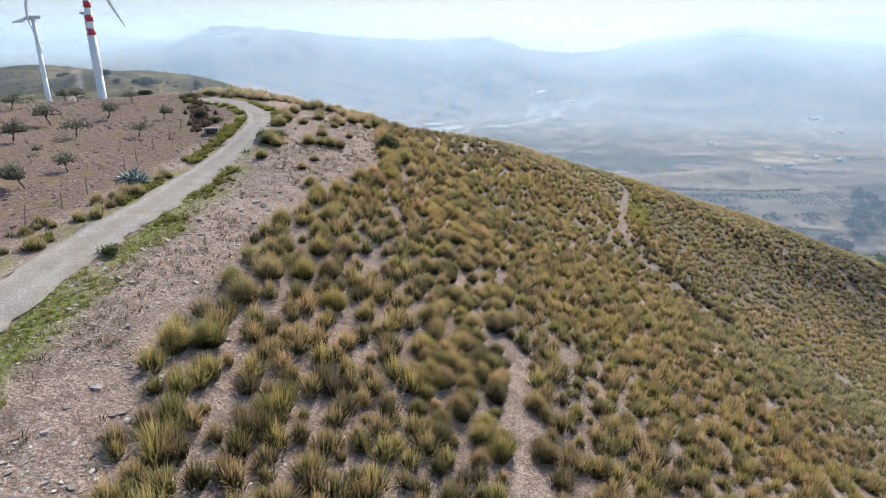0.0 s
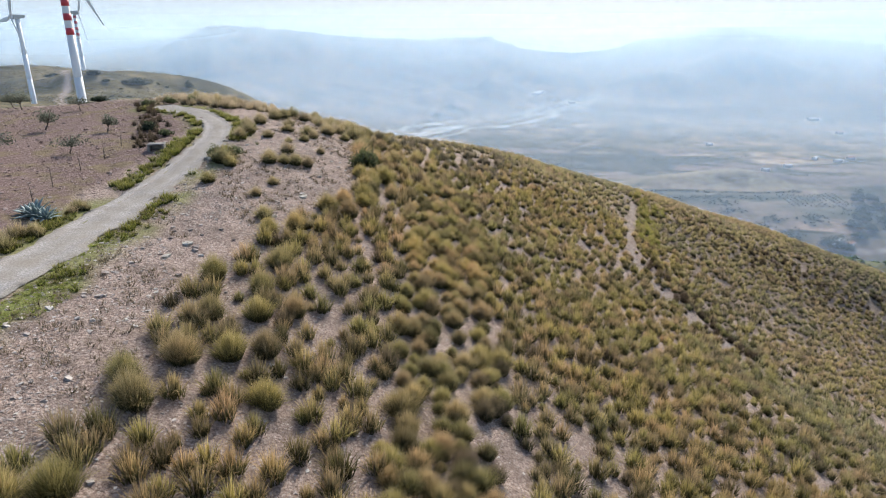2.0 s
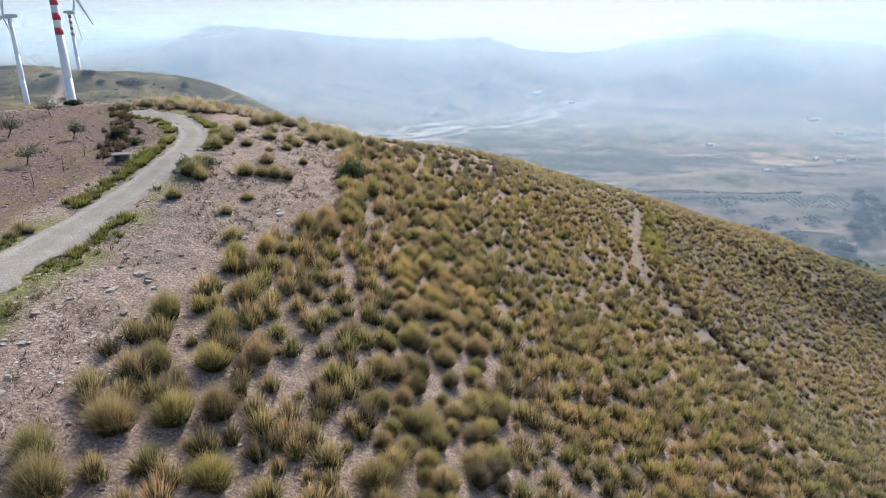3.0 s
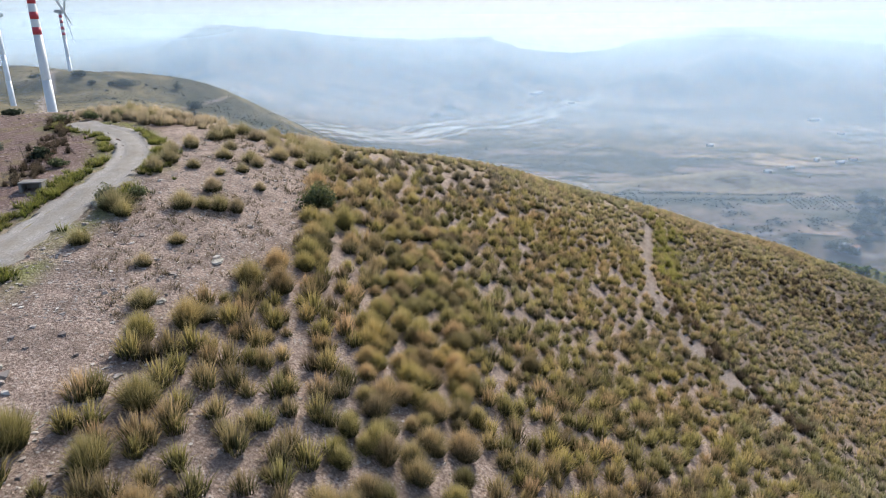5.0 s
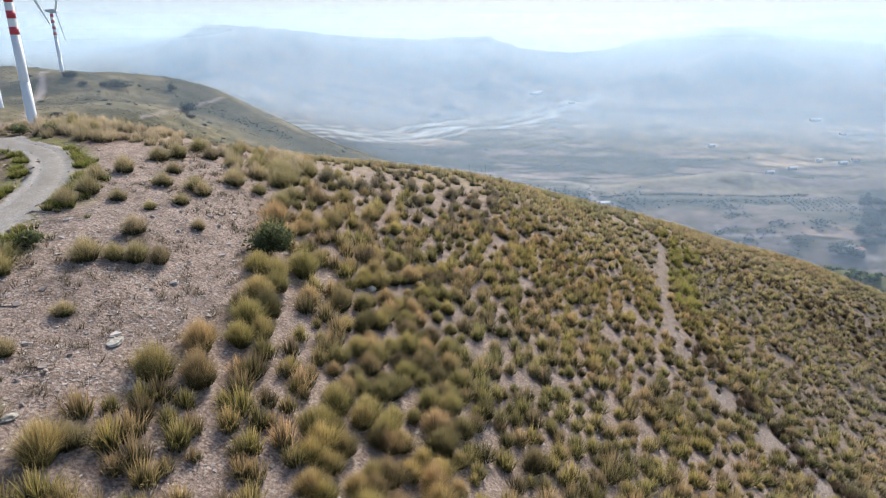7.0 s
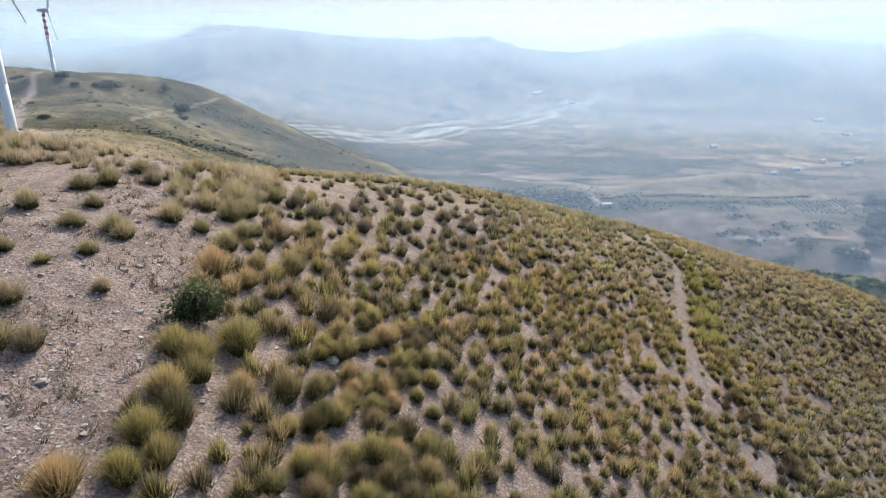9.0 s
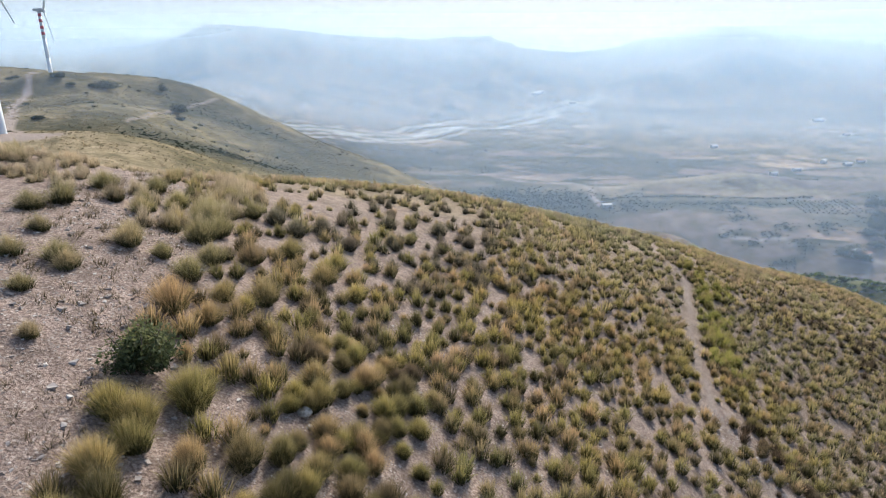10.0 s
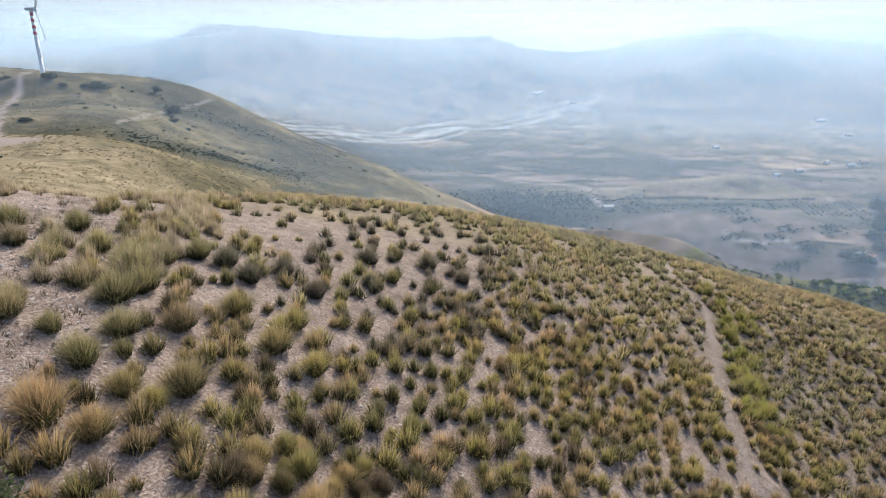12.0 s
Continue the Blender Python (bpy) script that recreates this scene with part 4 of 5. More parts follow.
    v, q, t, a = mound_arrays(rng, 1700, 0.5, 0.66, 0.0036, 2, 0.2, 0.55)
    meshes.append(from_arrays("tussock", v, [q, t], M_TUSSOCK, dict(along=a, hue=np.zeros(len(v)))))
    for i in near:
        ob = new("tussock", meshes[8 if size[i] > 2.0 else int(i) % 8])
        ob.matrix_basis = pose(x[i], y[i], z[i] - 0.04, 0, 0, math.degrees(turn[i])) @ Matrix.Diagonal((size[i], size[i], size[i] * (0.85 + 0.3 * hue[i]), 1))
        tagged(ob, "large olive-green tussock of coarse grass with straw-coloured tips" if size[i] > 1.6 else "olive-green tussock of coarse grass with straw-coloured tips",
               "grass tussock", "tussocks on the slope")
    blur = rng.normal(0, 5, len(x))
    close = [i for i in rest if y[i] + blur[i] < 88 and x[i] + blur[i] < 31]
    beyond = [i for i in rest if not (y[i] + blur[i] < 88 and x[i] + blur[i] < 31)]
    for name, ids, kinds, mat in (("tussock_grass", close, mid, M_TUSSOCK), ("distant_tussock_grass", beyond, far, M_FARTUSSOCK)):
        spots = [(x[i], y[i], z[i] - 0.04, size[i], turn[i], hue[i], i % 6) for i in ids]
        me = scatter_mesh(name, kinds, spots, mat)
        tagged(new(name, me), "dense olive and straw tussock grass covering the hillside", "grass", kind="stuff")


build_tussocks()

# ---- wind turbines ----


def ring_tube(stations, sides=28):
    """A bmesh tube through stations (z, radius), closed at both ends."""
    bm = bmesh.new()
    rings = []
    for z, r in stations:
        rings.append([bm.verts.new((r * math.cos(2 * math.pi * k / sides), r * math.sin(2 * math.pi * k / sides), z)) for k in range(sides)])
    for a, b in zip(rings, rings[1:]):
        for k in range(sides):
            f = bm.faces.new((a[k], a[(k + 1) % sides], b[(k + 1) % sides], b[k]))
            f.smooth = True
    bm.faces.new(rings[0][::-1])
    bm.faces.new(rings[-1])
    return bm


def blade_bm(length):
    """A twisted, tapering turbine blade along +z, root at the origin."""
    bm = bmesh.new()
    rings = []
    for s in np.linspace(0, 1, 14):
        chord = np.interp(s, [0, 0.06, 0.2, 0.6, 1.0], [1.2, 1.2, 2.5, 1.5, 0.35])
        thick = np.interp(s, [0, 0.06, 0.2, 0.6, 1.0], [1.1, 1.0, 0.55, 0.22, 0.05])
        tw = radians(np.interp(s, [0, 0.2, 1.0], [16, 13, 0]))
        ring = []
        for k in range(12):
            p = 2 * math.pi * k / 12
            cx, cy = 0.5 * chord * math.cos(p) + 0.2 * chord * (s > 0.1), 0.5 * thick * math.sin(p) * (1 if math.cos(p) < 0.3 else 0.6)
            ring.append(bm.verts.new((cx * math.cos(tw) - cy * math.sin(tw), cx * math.sin(tw) + cy * math.cos(tw), s * length)))
        rings.append(ring)
    for a, b in zip(rings, rings[1:]):
        for k in range(12):
            f = bm.faces.new((a[k], a[(k + 1) % 12], b[(k + 1) % 12], b[k]))
            f.smooth = True
    bm.faces.new(rings[0][::-1])
    bm.faces.new(rings[-1])
    return bm


def build_turbine(x, y, hub, yaw, spin, banded, length, z0=None):
    """yaw: the way the rotor faces, degrees from +y clockwise; spin: the first blade's angle."""
    z0 = at(x, y) if z0 is None else z0
    label = "white tubular wind turbine with red bands on the tower" if banded else "plain white tubular wind turbine with three blades"
    t = tagged(new("wind_turbine"), label, "wind turbine", "wind turbines on the ridge")
    t.matrix_basis = pose(x, y, z0, 0, 0, -yaw)
    r0, r1 = 1.25, 0.92
    def rad(z):
        return r0 + (r1 - r0) * z / hub
    cuts = [0.0, 0.29, 0.58, 1.0]
    for a, b in zip(cuts, cuts[1:]):
        za, zb = a * hub, b * hub - 0.9 * (b == 1)
        part("tower_section", ring_tube([(za - (0.8 if a == 0 else 0), rad(za)), (za + 0.12, rad(za) + 0.02), (za + 0.24, rad(za)), (zb, rad(zb))]), M_WHITE, t)
    if banded:
        for c in banded:
            za, zb = (c - 0.023) * hub, (c + 0.023) * hub
            part("red_band", ring_tube([(za, rad(za) + 0.02), (zb, rad(zb) + 0.02)]), M_RED, t, "painted red warning band")
    bm = bmesh.new()
    bmesh.ops.create_cube(bm, size=1.0)
    bmesh.ops.scale(bm, vec=(2.1, 5.4, 2.2), verts=bm.verts)
    bmesh.ops.translate(bm, vec=(0, -0.6, hub), verts=bm.verts)
    for v in bm.verts:
        if v.co.y < -2 and v.co.z < hub:
            v.co.z += 0.7
    bmesh.ops.bevel(bm, geom=bm.edges[:], offset=0.35, segments=2, affect="EDGES")
    part("nacelle", bm, M_GREY, t, "grey boxy nacelle")
    bm = ring_tube([(0, 1.0), (0.7, 1.05), (1.3, 0.8), (1.7, 0.35), (1.8, 0.05)], 20)
    hubob = part("rotor_hub", bm, M_WHITE, t)
    hubob.matrix_basis = pose(0, 2.0, hub, -90, 0, 0)
    bl = blade_bm(length)
    first = part("blade", bl, M_WHITE, t)
    first.matrix_basis = pose(0, 2.6, hub, 0, spin, 0)
    for k in (1, 2):
        o = new("blade", first.data)
        o.parent = t
        o.matrix_basis = pose(0, 2.6, hub, 0, spin + 120 * k, 0)
    return t


build_turbine(-104.5, 202.5, 40.6, 40, 12, (0.60, 0.695, 0.79, 0.885), 22)
build_turbine(-200, 334, 40.3, 220, -25, (), 22)
build_turbine(-243, 466, 39.6, 45, 32, (0.66, 0.75, 0.85, 0.935), 22)

# ---- shrubs and trees ----


def leaf_cloud(rng, leaves, rx, ry, rz, leaf, lumps=9, low=0.0):
    """A crown of many small leaves in uneven clumps: vertices, quads, no triangles, painted shade by height."""
    c = rng.normal(0, 1, (lumps, 3))
    c /= np.linalg.norm(c, axis=1)[:, None]
    c *= rng.uniform(0.25, 0.72, (lumps, 1))
    c[:, 2] = np.abs(c[:, 2]) * 0.9 + low
    size = rng.uniform(0.28, 0.5, lumps)
    which = rng.integers(0, lumps, leaves)
    d = rng.normal(0, 1, (leaves, 3))
    d /= np.linalg.norm(d, axis=1)[:, None]
    p = c[which] + d * size[which][:, None] * rng.uniform(0.55, 1.08, (leaves, 1))
    p[:, 2] = np.maximum(p[:, 2], low)
    # crown's self-shading painted into leaf colour: darker low, lighter on top
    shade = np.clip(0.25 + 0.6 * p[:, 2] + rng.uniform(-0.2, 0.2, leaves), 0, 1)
    p *= (rx, ry, rz)
    a = rng.normal(0, 1, (leaves, 3))
    a /= np.linalg.norm(a, axis=1)[:, None]
    b = np.cross(a, rng.normal(0, 1, (leaves, 3)))
    b /= np.linalg.norm(b, axis=1)[:, None]
    s = leaf * rng.uniform(0.6, 1.3, (leaves, 1))
    v = np.stack([p - a * s, p + b * s * 0.45, p + a * s, p - b * s * 0.45], 1).reshape(-1, 3)
    q = np.arange(leaves * 4).reshape(-1, 4)
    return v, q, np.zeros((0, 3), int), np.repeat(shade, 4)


def limb_arrays(points, radii, sides=7):
    """A bent, tapering limb through points, as a bmesh."""
    bm = bmesh.new()
    pts = [Vector(p) for p in points]
    rings = []
    for k, p in enumerate(pts):
        d = (pts[min(k + 1, len(pts) - 1)] - pts[max(k - 1, 0)]).normalized()
        q = d.to_track_quat("Z", "Y")
        rings.append([bm.verts.new(p + q @ Vector((radii[k] * math.cos(2 * math.pi * i / sides), radii[k] * math.sin(2 * math.pi * i / sides), 0))) for i in range(sides)])
    for a, b in zip(rings, rings[1:]):
        for i in range(sides):
            bm.faces.new((a[i], a[(i + 1) % sides], b[(i + 1) % sides], b[i])).smooth = True
    bm.faces.new(rings[0][::-1])
    bm.faces.new(rings[-1])
    return bm


def build_tree(rng, height, spread_, leaf_mat, leaves, leaf, name, label, category, group, trunk_share=0.4, trunk_r=0.09):
    """A tree at the origin: trunk, limbs and a leafy crown."""
    t = tagged(new(name), label, category, group)
    h0 = height * trunk_share
    bend = rng.normal(0, 0.06 * height, 2)
    top = (bend[0], bend[1], h0)
    part("trunk", limb_arrays([(0, 0, -0.15), (0.03, 0.0, 0.1), (bend[0] * 0.5, bend[1] * 0.5, h0 * 0.55), top], [trunk_r * 1.5, trunk_r * 1.1, trunk_r, trunk_r * 0.85]), M_BARK, t)
    for k in range(4):
        a = k * 1.57 + rng.uniform(-0.5, 0.5)
        out = spread_ * rng.uniform(0.45, 0.75)
        end = (top[0] + out * math.cos(a), top[1] + out * math.sin(a), height * rng.uniform(0.66, 0.9))
        mid = tuple(0.5 * (p + q) + d for p, q, d in zip(top, end, (0, 0, 0.08 * height)))
        part("limb", limb_arrays([top, mid, end], [trunk_r * 0.7, trunk_r * 0.4, trunk_r * 0.12], 5), M_BARK, t)
    v, q, n, a = leaf_cloud(rng, leaves, spread_, spread_, height * (1 - trunk_share) * 0.62, leaf, 11, -0.35)
    v[:, 2] += height * trunk_share + height * (1 - trunk_share) * 0.36
    v[:, :2] += bend
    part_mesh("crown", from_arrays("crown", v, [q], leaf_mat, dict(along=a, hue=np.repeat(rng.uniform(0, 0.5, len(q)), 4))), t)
    return t


def put_copies(first, spots):
    """Moves a thing built at the origin to the first spot and copies it to the others: x, y, size, turn."""
    x, y, s, turn = spots[0]
    for px, py, ps, pt in spots[1:]:
        o = copy_thing(first, pose(px, py, at(px, py), 0, 0, pt))
        o.scale = (ps, ps, ps * (0.9 + 0.2 * ((px * 7.3) % 1)))
    first.matrix_basis = pose(x, y, at(x, y), 0, 0, turn)
    first.scale = (s, s, s)


def build_olives():
    rng = np.random.default_rng(5)
    spots = [(-24.6, 37.1, 1.0, 10), (-24.9, 42.3, 0.8, 60), (-25.9, 55.3, 0.85, 130), (-27.0, 63.2, 0.8, 200), (-33.6, 65.6, 1.0, 280), (-31.2, 55.2, 1.1, 30),
             (-34.7, 52.2, 1.1, 90), (-37.4, 62.1, 1.15, 150), (-35.0, 74.2, 0.9, 220), (-29.9, 47.6, 0.4, 300), (-42.7, 77.1, 1.1, 45), (-47.2, 71.8, 1.2, 115),
             (-43.5, 61.0, 1.1, 190), (-40.5, 53.5, 1.0, 250), (-55.1, 86.9, 1.2, 320), (-48.0, 84.0, 1.0, 20), (-31.0, 40.5, 0.8, 75), (-52, 64, 1.1, 140)]
    tail = "young olive tree with a thin grey-green crown in ploughed soil"
    kinds = [build_tree(rng, 2.3, 1.2 + 0.2 * k, M_OLIVE, 900 - 150 * k, 0.085, "olive_tree", tail, "olive tree", "young olives in the field", 0.22, 0.055) for k in range(3)]
    for k in range(3):
        put_copies(kinds[k], spots[k::3])


build_olives()


def build_shrub(rng, x, y, radius, height, mat, leaves, leaf, name, label, category, group="", stems=5):
    t = tagged(new(name), label, category, group)
    t.matrix_basis = pose(x, y, at(x, y))
    for k in range(stems):
        a = k * 2 * math.pi / stems + rng.uniform(-0.4, 0.4)
        e = (radius * 0.6 * math.cos(a), radius * 0.6 * math.sin(a), height * 0.62)
        part("stem", limb_arrays([(0.05 * math.cos(a), 0.05 * math.sin(a), -0.1), tuple(0.45 * v for v in e), e], [0.035, 0.025, 0.01], 5), M_BARK, t)
    v, q, n, a = leaf_cloud(rng, leaves, radius, radius, height * 0.62, leaf, 14, -0.25)
    v[:, 2] += height * 0.30
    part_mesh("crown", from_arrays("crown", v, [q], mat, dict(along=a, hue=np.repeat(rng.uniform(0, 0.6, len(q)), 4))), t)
    return t


def build_shrubs():
    rng = np.random.default_rng(8)
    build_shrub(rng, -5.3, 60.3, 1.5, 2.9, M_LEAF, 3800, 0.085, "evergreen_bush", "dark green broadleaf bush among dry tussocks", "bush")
    for x, y, r, h in ((-15.0, 54.4, 0.85, 1.35), (-14.6, 53.2, 0.6, 1.0), (-14.0, 55.3, 0.7, 1.0)):
        build_shrub(rng, x, y, r, h, M_LEAF, 1300, 0.07, "roadside_bush", "dense green bush beside the dirt road", "bush", "bushes beside the road")
    build_shrub(rng, -15.5, 28.5, 0.55, 0.8, M_LEAF, 700, 0.07, "roadside_bush", "small dark leafy bush on the road verge", "bush", "bushes beside the road")
    for x, y, r, h in ((-21.0, 60.6, 0.7, 0.9), (-24.5, 75.8, 0.8, 1.2), (-28.4, 74.6, 1.0, 1.3), (-26.6, 76.0, 1.0, 1.2)):
        build_shrub(rng, x, y, r, h, M_LEAF, 700, 0.08, "roadside_bush", "dark scrubby bush where the road bends", "bush", "bushes beside the road")
    for x, y, r, h in ((-36.5, 81, 0.9, 1.1), (-58, 100, 1.5, 1.7), (-23.2, 62.5, 0.7, 1.1)):
        build_shrub(rng, x, y, r, h, M_SCRUB, 700, 0.13, "field_bush", "dark bush on the edge of the ploughed field", "bush", "bushes round the field")
    # trees and thickets of the second hill
    for x, y, r, h in ((-191, 431, 9, 8.5), (-168, 453, 4, 7.5), (-146, 419, 5.5, 9.0), (-217, 427, 5.5, 4.5), (-131, 382, 3.0, 3.0), (-158, 305, 3.2, 2.4), (-251, 440, 6, 4), (-208, 423, 3, 2.2), (-199, 429, 3.5, 3)):
        build_shrub(rng, x, y, r, h, M_SCRUB, 1100, 0.55 if r > 4 else 0.35, "thicket", "dark evergreen thicket on the dry hill", "thicket", "thickets on the second hill")
    # trees of the valley side
    for x, y, r, h in ((388, 606, 14, 22), (398, 600, 8, 9), (480, 724, 9, 26), (440, 655, 10, 12), (452, 668, 11, 13), (425, 640, 9, 11), (470, 690, 10, 12), (418, 618, 9, 10), (462, 640, 11, 16), (490, 700, 10, 12), (436, 628, 9, 11), (505, 735, 10, 12)):
        build_shrub(rng, x, y, r, h, M_SCRUB, 1500, 0.9, "valley_tree", "large dark tree on the valley side", "tree", "trees of the valley side")


build_shrubs()


def build_agave():
    rng = np.random.default_rng(3)
    m = Mat("agave_leaf", 0.5, 0.3)
    c = m.ramp(m.noise(6, 4), [(0.3, (0.13, 0.19, 0.19)), (0.7, (0.27, 0.34, 0.34))])
    m.bump(m.noise(20, 3), 0.2, 0.01)
    m.colour(c)
    t = tagged(new("agave"), "large blue-grey agave with stiff pointed leaves by the road", "agave")
    t.matrix_basis = pose(-20.0, 41.0, at(-20.0, 41.0) - 0.05)
    v, f = [], []
    n = 9
    for k in range(n):
        s = k / (n - 1)
        w = 0.13 * (0.75 + 0.6 * s) * (1 - s ** 3) + 0.004
        x, z = 1.25 * s, 0.35 * s - 0.42 * s * s
        v += [(x, -w, z + 0.05 * w / 0.13), (x, 0, z - 0.03), (x, w, z + 0.05 * w / 0.13), (x, 0, z + 0.02)]
    for k in range(n - 1):
        b = 4 * k
        for i in range(4):
            f.append((b + i, b + (i + 1) % 4, b + 4 + (i + 1) % 4, b + 4 + i))
    me = from_arrays("leaf", np.array(v), np.array(f), m.m, smooth=True)
    for cx, cy, scale in ((0, 0, 1.0), (0.75, -0.45, 0.75), (-0.65, 0.35, 0.7)):
        for k in range(26):
            lift = 85 * (1 - (k / 25) ** 0.8) + rng.uniform(-6, 6)
            o = part_mesh("leaf", me, t, m=pose(cx, cy, 0.08) @ pose(0, 0, 0, 0, 0, k * 137.5 + rng.uniform(-8, 8)) @ pose(0.06, 0, 0, rng.uniform(-12, 12), -lift, 0))
            s = scale * rng.uniform(0.8, 1.1)
            o.scale = (0.78 * s, s, 0.78 * s)


build_agave()


def build_fence():
    rng = np.random.default_rng(2)
    m_post = plain("weathered_post", (0.11, 0.085, 0.07), (0.22, 0.18, 0.15), 9, 0.9, 0.4)
    m_wire = Mat("rusty_wire", 0.6)
    m_wire.b.inputs["Metallic"].default_value = 0.8
    m_wire.colour(m_wire.ramp(m_wire.noise(12), [(0.4, (0.09, 0.06, 0.045)), (0.7, (0.2, 0.17, 0.15))]))
    t = tagged(new("fence"), "sagging wire fence on thin crooked wooden posts along the field", "fence")
    tops = []
    for x, y in ((-21.3, 27.5), (-20.9, 31.0), (-20.7, 34.0), (-21.0, 37.2), (-21.6, 43.4), (-22.3, 46.6), (-22.6, 50.4), (-22.7, 53.8), (-23.0, 57.0), (-23.2, 61), (-23.6, 65)):
        z = at(x, y)
        h = rng.uniform(0.9, 1.35)
        lx, ly = rng.normal(0, 0.09, 2)
        p = part("post", limb_arrays([(x, y, z - 0.2), (x + lx * 0.5, y + ly * 0.5, z + h * 0.5), (x + lx, y + ly, z + h)], [0.026, 0.022, 0.018], 6), m_post, t)
        tops.append((x + lx * 0.8, y + ly * 0.8, z, h))
    for level in (0.45, 0.85):
        for a, b in zip(tops, tops[1:]):
            pa, pb = (a[0], a[1], a[2] + level * a[3] * 0.8), (b[0], b[1], b[2] + level * b[3] * 0.8)
            mid = tuple(0.5 * (p + q) - d for p, q, d in zip(pa, pb, (0, 0, 0.07)))
            part("wire", limb_arrays([pa, mid, pb], [0.006, 0.006, 0.006], 4), m_wire.m, t)


build_fence()


def build_culvert():
    """A concrete culvert head beside the road with a dark mouth and a stone coping."""
    t = tagged(new("culvert"), "low grey concrete culvert head with a dark mouth beside the road", "culvert")
    x, y = -19.9, 56.0
    t.matrix_basis = pose(x, y, at(x, y), 0, 0, 12)
    for name, size, place in (("side_wall", (0.16, 0.8, 0.5), (-0.5, 0, 0.12)), ("side_wall", (0.16, 0.8, 0.5), (0.5, 0, 0.12)), ("back_wall", (0.84, 0.14, 0.5), (0, 0.3, 0.12)), ("lid", (1.2, 0.86, 0.1), (0, 0.03, 0.42))):
        bm = bmesh.new()
        bmesh.ops.create_cube(bm, size=1.0)
        bmesh.ops.scale(bm, vec=size, verts=bm.verts)
        bmesh.ops.translate(bm, vec=place, verts=bm.verts)
        bmesh.ops.bevel(bm, geom=bm.edges[:], offset=0.03, segments=1, affect="EDGES")
        part(name, bm, M_CONCRETE, t)


build_culvert()

# ---- houses of the valley ----
M_WALL = plain("limewash", (0.55, 0.51, 0.45), (0.68, 0.64, 0.58), 0.8, 0.9)
M_TILE = plain("roof_tile", (0.30, 0.15, 0.10), (0.42, 0.24, 0.17), 1.5, 0.85)
M_SHEET = plain("pale_roof_sheet", (0.5, 0.49, 0.47), (0.62, 0.61, 0.59), 0.5, 0.6)
M_DARK = plain("dark_opening", (0.02, 0.02, 0.022), (0.04, 0.04, 0.04), 1.0, 0.4)


def box_bm(w, d, h, x=0.0, y=0.0, z=0.0):
    bm = bmesh.new()
    bmesh.ops.create_cube(bm, size=1.0)
    bmesh.ops.scale(bm, vec=(w, d, h), verts=bm.verts)
    bmesh.ops.translate(bm, vec=(x, y, z + h / 2), verts=bm.verts)
    return bm


def build_house(x, y, w, d, h, turn, roof, label):
    t = tagged(new("farm_house"), label, "house", "farm houses of the valley")
    t.matrix_basis = pose(x, y, at(x, y) - 0.4, 0, 0, turn)
    part("wall", box_bm(w, d, h + 1.0), M_WALL, t)
    bm = bmesh.new()
    r = 0.22 * d
    co = [(-w / 2 - 0.5, -d / 2 - 0.5, h + 0.95), (w / 2 + 0.5, -d / 2 - 0.5, h + 0.95), (w / 2 + 0.5, d / 2 + 0.5, h + 0.95), (-w / 2 - 0.5, d / 2 + 0.5, h + 0.95), (-w / 2 - 0.5, 0, h + 1 + r), (w / 2 + 0.5, 0, h + 1 + r)]
    v = [bm.verts.new(c) for c in co]
    for ids in ((0, 1, 5, 4), (2, 3, 4, 5), (0, 4, 3), (1, 2, 5), (0, 3, 2, 1)):
        bm.faces.new([v[i] for i in ids])
    part("roof", bm, roof, t)
    n = max(2, int(w / 4))
    for k in range(n):
        cx = -w / 2 + (k + 0.5) * w / n
        if k == n // 2:
            part("door", box_bm(1.2, 0.16, 2.1, cx, -d / 2 - 0.02, 0.5), M_DARK, t)
        else:
            part("window", box_bm(1.1, 0.16, 1.2, cx, -d / 2 - 0.02, 1.6), M_DARK, t)
    return t


for hx, hy, hw, hd, hh, ht, hr in ((395, 612, 15, 8, 4.2, 25, M_WALL), (404, 606, 10, 6, 3.4, 25, M_TILE), (194, 748, 15, 7, 3.6, 10, M_SHEET), (465, 911, 13, 8, 4, 8, M_SHEET),
                                   (512, 940, 16, 7, 3.5, 15, M_SHEET), (650, 1014, 15, 8, 4, 5, M_TILE), (612, 985, 16, 8, 4, 12, M_SHEET), (585, 1000, 14, 8, 4, 40, M_WALL), (916, 1601, 34, 12, 5, 5, M_SHEET),
                                   (480, 1150, 15, 8, 4, 20, M_SHEET), (318, 2196, 34, 14, 6, 0, M_SHEET), (340, 2240, 30, 14, 6, 10, M_SHEET), (420, 2090, 28, 12, 6, 5, M_SHEET), (820, 1330, 18, 9, 4, 15, M_TILE)):
    build_house(hx, hy, 0.75 * hw, 0.75 * hd, 0.85 * hh, ht, hr, "pale rendered farm house with a low pitched roof")

# ---- growth too fine to count ----


def lay(name, kinds, x, y, size, hue, mat, label, rng, category="grass", dz=-0.03):
    z = ground_z(x, y)
    turn = rng.uniform(0, 6.28, len(x))
    pick = rng.integers(0, len(kinds), len(x))
    me = scatter_mesh(name, kinds, list(zip(x, y, z + dz, size, turn, hue, pick)), mat)
    return tagged(new(name, me), label, category, kind="stuff")


